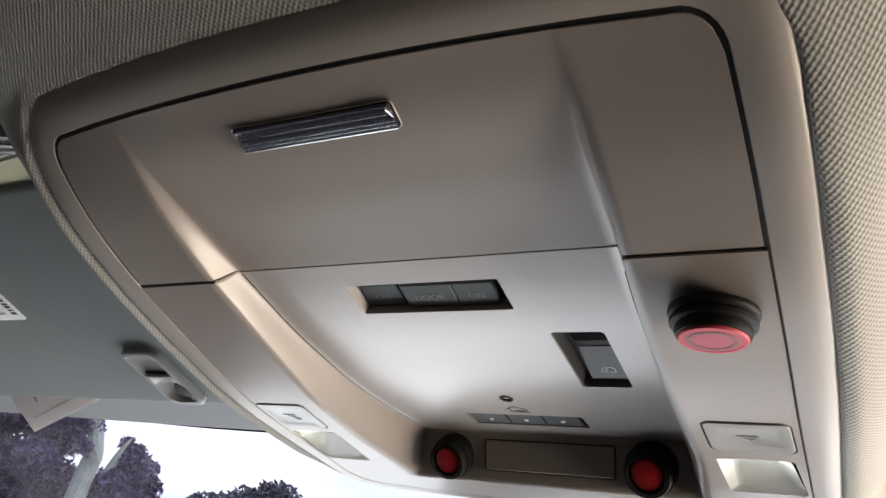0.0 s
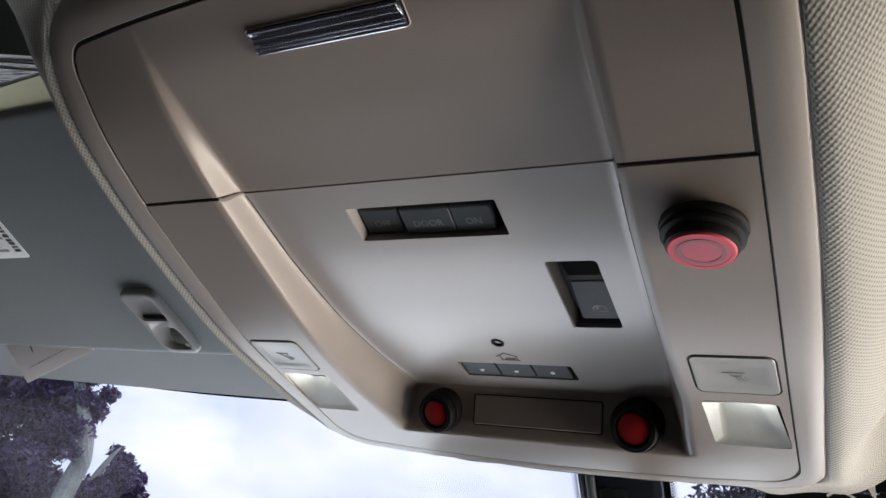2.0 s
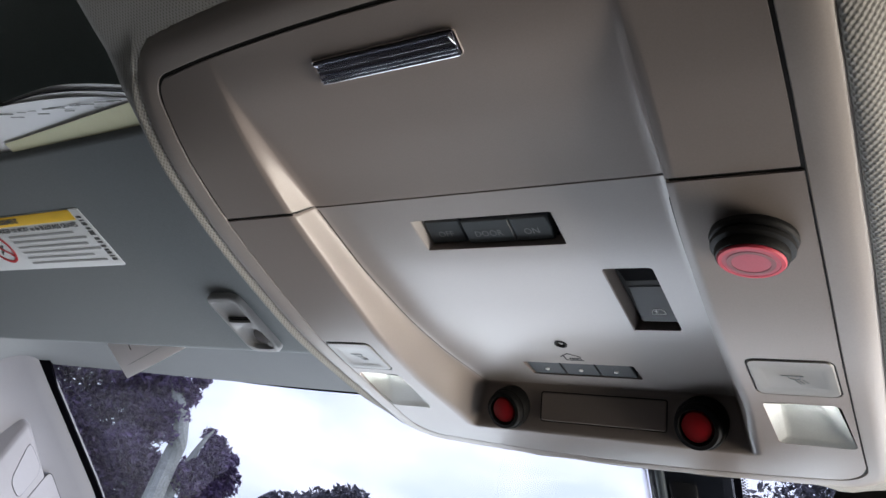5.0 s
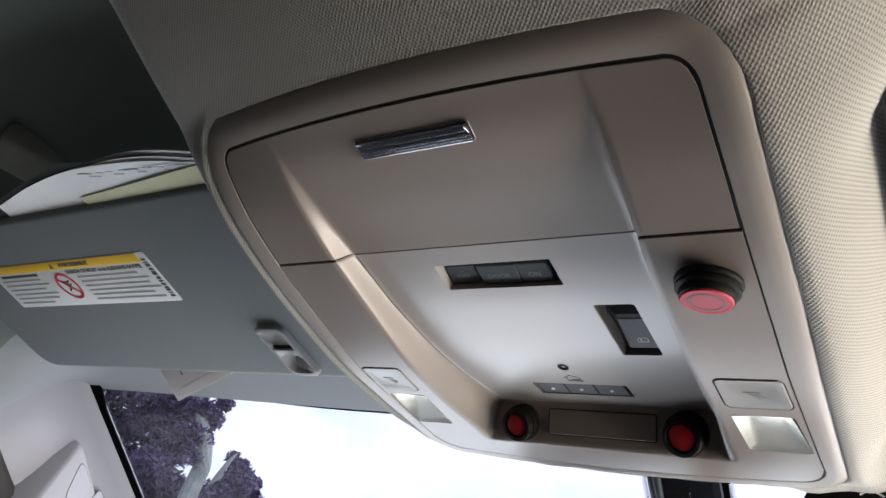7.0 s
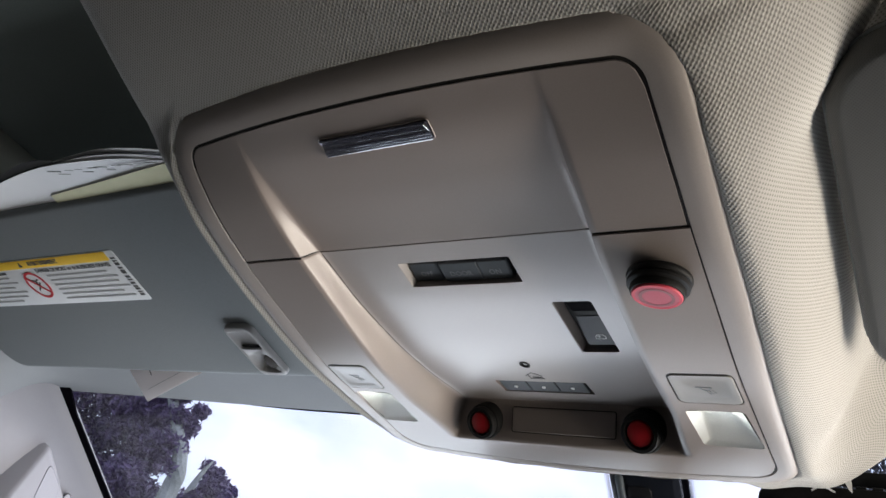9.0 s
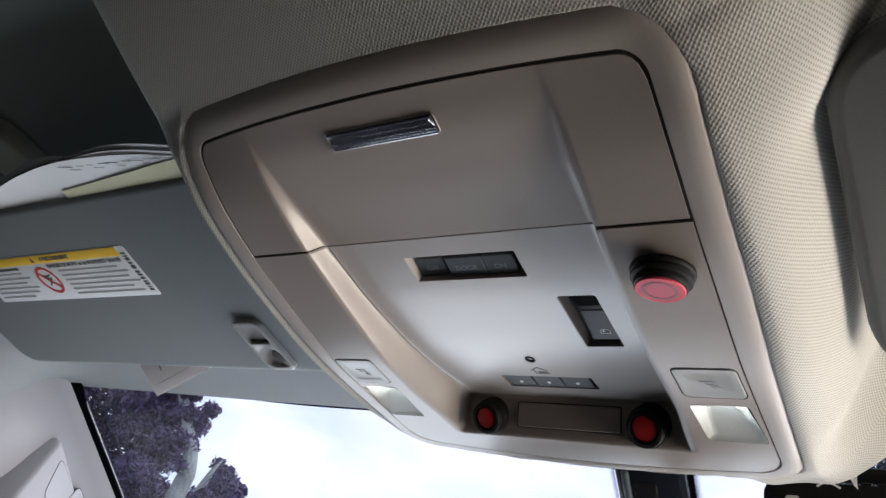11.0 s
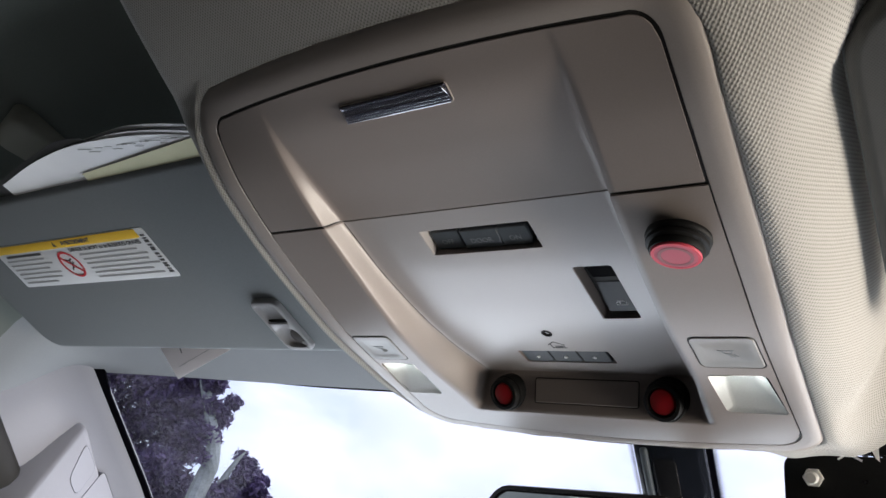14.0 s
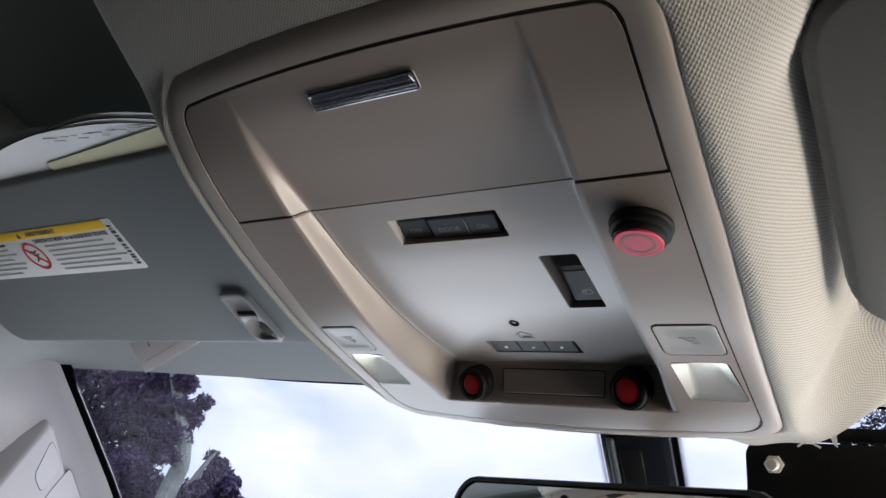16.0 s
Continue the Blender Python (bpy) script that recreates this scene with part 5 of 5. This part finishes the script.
part("torn_tape", loft([[(-0.0022, 0.0, z), (0.0022, 0.0, z), (0.0012, -0.0085, z), (-0.0004, -0.0065, z)] for z in (0.0, 0.0003)], brm @ Matrix.Translation((0.0512, 0.0060, 0.0006)) @ Matrix.Rotation(radians(8), 4, "Z")), M_PAPER, bracket, "torn white tape")
part("torn_tape", strokes([[(-0.006, -0.0015), (-0.003, 0.0006), (0.002, 0.0004), (0.006, -0.0018)]], 0.0012, brm @ Matrix.Translation((0.0378, -0.0004, 0.0006))), M_PAPER, bracket, "torn white tape")
backbar = part("back_bar", slab(0.30, 0.0092, -0.006, -0.004, 0.002, brm @ Matrix.Translation((0.182, 0.0050, -0.004)), 0.0005), M_BLACK, bracket)
for i in range(9):
    part("spacer", box(-0.0028, 0.0028, -0.0014, 0.0014, -0.004, 0.0, brm @ Matrix.Translation((0.058 + 0.0088 * i, 0.0, -0.0005))), M_BLACK, bracket)

# ---- outside ----
ground = piece("ground", box(-400, 400, -400, 400, -0.2, 0.0), M_GROUND, "mown grass ground reaching the horizon", "ground", kind="structure")


def limb(points, r0, r1, n=10):
    rings = []
    for i, p in enumerate(points):
        t = i / (len(points) - 1)
        q = points[min(i + 1, len(points) - 1)] if i < len(points) - 1 else p
        d = (Vector(q) - Vector(p)) if i < len(points) - 1 else Vector(p) - Vector(points[i - 1])
        rot = d.normalized().to_track_quat("Z", "Y").to_matrix()
        r = r0 + (r1 - r0) * t
        rings.append([tuple(Vector(p) + rot @ Vector((r * math.cos(2 * math.pi * k / n), r * math.sin(2 * math.pi * k / n), 0))) for k in range(n)])
    return loft(rings)


def crown(clumps, count, size, seed):
    """Many bent leaves scattered in uneven clumps."""
    rg = np.random.RandomState(seed)
    verts, faces = [], []
    weights = np.array([c[3] ** 2 for c in clumps])
    pick = rg.choice(len(clumps), count, p=weights / weights.sum())
    for k in pick:
        cx, cy, cz, r = clumps[k]
        d = rg.normal(size=3)
        d /= np.linalg.norm(d)
        rad = r * (0.15 + 0.95 * rg.rand() ** 0.6)
        c = np.array((cx, cy, cz)) + d * rad * np.array((1, 1, 0.85))
        a = rg.normal(size=3)
        a /= np.linalg.norm(a)
        b = np.cross(a, rg.normal(size=3))
        b /= np.linalg.norm(b)
        s = size * (0.6 + 0.8 * rg.rand())
        n = np.cross(a, b) * s * 0.18
        i = len(verts)
        verts += [tuple(c - a * s), tuple(c + b * s * 0.42 + n), tuple(c + a * s), tuple(c - b * s * 0.42 + n)]
        faces += [(i, i + 1, i + 2), (i, i + 2, i + 3)]
    me = bpy.data.meshes.new("crown")
    me.from_pydata(verts, [], faces)
    return me


def tree(place, label, trunk, clumps, count, size, seed, mat, bark=M_BARK):
    ob = thing("tree", place, label, "tree", "trees outside")
    part("trunk", trunk, bark, ob)
    me = crown(clumps, count, size, seed)
    me.materials.append(mat)
    part("crown", me, mat, ob)
    return ob


def away(az, el, dist, eye=(0.075, -0.047, 1.53)):
    """A place outside, by its bearing to the left of straight ahead, its elevation and its level distance."""
    return (eye[0] - dist * math.sin(radians(az)), eye[1] + dist * math.cos(radians(az)), eye[2] + dist * math.tan(radians(el)))


def clumps_at(spots, dist):
    out = []
    for az, el, deg, dd in spots:
        x, y, z = away(az, el, dist + dd)
        out.append((x, y, z, (dist + dd) * math.tan(radians(deg))))
    return out


plum = clumps_at([(65, 10, 3.6, 0.6), (66, 4, 4, 0.8), (61.5, 12, 3.0, 0.0), (60, 7, 3.4, 0.3), (58.6, 14, 3.0, 0.2), (57, 10.5, 2.6, 0.0), (56.2, 5, 3.0, 0.2), (55.6, 13.2, 1.5, -0.2), (62, 16, 3, 0.5), (58, 1.5, 3.4, 0.3), (55.0, 8.5, 1.6, 0.4), (51.2, 6.2, 1.4, -0.3), (50.5, 8.1, 0.6, -0.3), (49.4, 6.0, 0.8, -0.2), (53, 3.6, 1.8, 0.0), (50.2, 4.4, 1.2, 0.0), (51.0, 9.2, 0.5, -0.2), (50.2, 8.5, 0.9, -0.2), (49.5, 7.7, 1.1, -0.2), (49.2, 6.6, 1.3, -0.1), (50.5, 7.0, 1.0, 0.0), (54.0, 13.2, 0.22, -0.2), (55.2, 11.4, 1.0, -0.2), (54.3, 11.6, 0.9, -0.5), (53.9, 10.3, 0.55, -0.5), (54.7, 13.2, 0.9, -0.5), (55.0, 9.6, 0.8, -0.5), (49.9, 5.2, 1.1, -0.2), (48.9, 4.6, 0.8, 0.0), (54.2, 6.0, 1.4, 0.5), (53.7, 9.8, 1.0, -0.5), (53.3, 11.2, 0.8, -0.5), (53.1, 8.4, 0.6, -0.5), (52.9, 12.4, 0.6, -0.5), (55.8, 7.0, 1.4, -0.4)], 7.0)
b0, b1, b2, b3 = away(53.0, -12.5, 6.6), away(52.8, 5.0, 6.6), away(52.8, 8.6, 6.5), away(54.3, 11.4, 6.5)


def bent(points, n=5):
    """Points along a smooth line through the given ones."""
    ks = list(range(len(points)))
    fs = [curve_through(ks, [p[i] for p in points]) for i in range(3)]
    return [tuple(f(k / n) for f in fs) for k in range((len(points) - 1) * n + 1)]


# pale limbs stand for a blurred grey reflection in the windscreen
trunk_bm = join(limb(bent([(b0[0], b0[1], 0.0), b1, b2, b3, away(56.4, 14.5, 6.7)]), 0.092, 0.030), limb(bent([away(52.2, 3.0, 6.65), away(51.7, 6.4, 6.7), away(51.2, 8.6, 6.7), away(50.8, 9.6, 6.7)]), 0.050, 0.006))
tree((b0[0], b0[1], 0), "purple-leaved plum tree, pale trunk shaped after a windscreen reflection", trunk_bm, plum, 70000, 0.030, 7, M_PLUM)
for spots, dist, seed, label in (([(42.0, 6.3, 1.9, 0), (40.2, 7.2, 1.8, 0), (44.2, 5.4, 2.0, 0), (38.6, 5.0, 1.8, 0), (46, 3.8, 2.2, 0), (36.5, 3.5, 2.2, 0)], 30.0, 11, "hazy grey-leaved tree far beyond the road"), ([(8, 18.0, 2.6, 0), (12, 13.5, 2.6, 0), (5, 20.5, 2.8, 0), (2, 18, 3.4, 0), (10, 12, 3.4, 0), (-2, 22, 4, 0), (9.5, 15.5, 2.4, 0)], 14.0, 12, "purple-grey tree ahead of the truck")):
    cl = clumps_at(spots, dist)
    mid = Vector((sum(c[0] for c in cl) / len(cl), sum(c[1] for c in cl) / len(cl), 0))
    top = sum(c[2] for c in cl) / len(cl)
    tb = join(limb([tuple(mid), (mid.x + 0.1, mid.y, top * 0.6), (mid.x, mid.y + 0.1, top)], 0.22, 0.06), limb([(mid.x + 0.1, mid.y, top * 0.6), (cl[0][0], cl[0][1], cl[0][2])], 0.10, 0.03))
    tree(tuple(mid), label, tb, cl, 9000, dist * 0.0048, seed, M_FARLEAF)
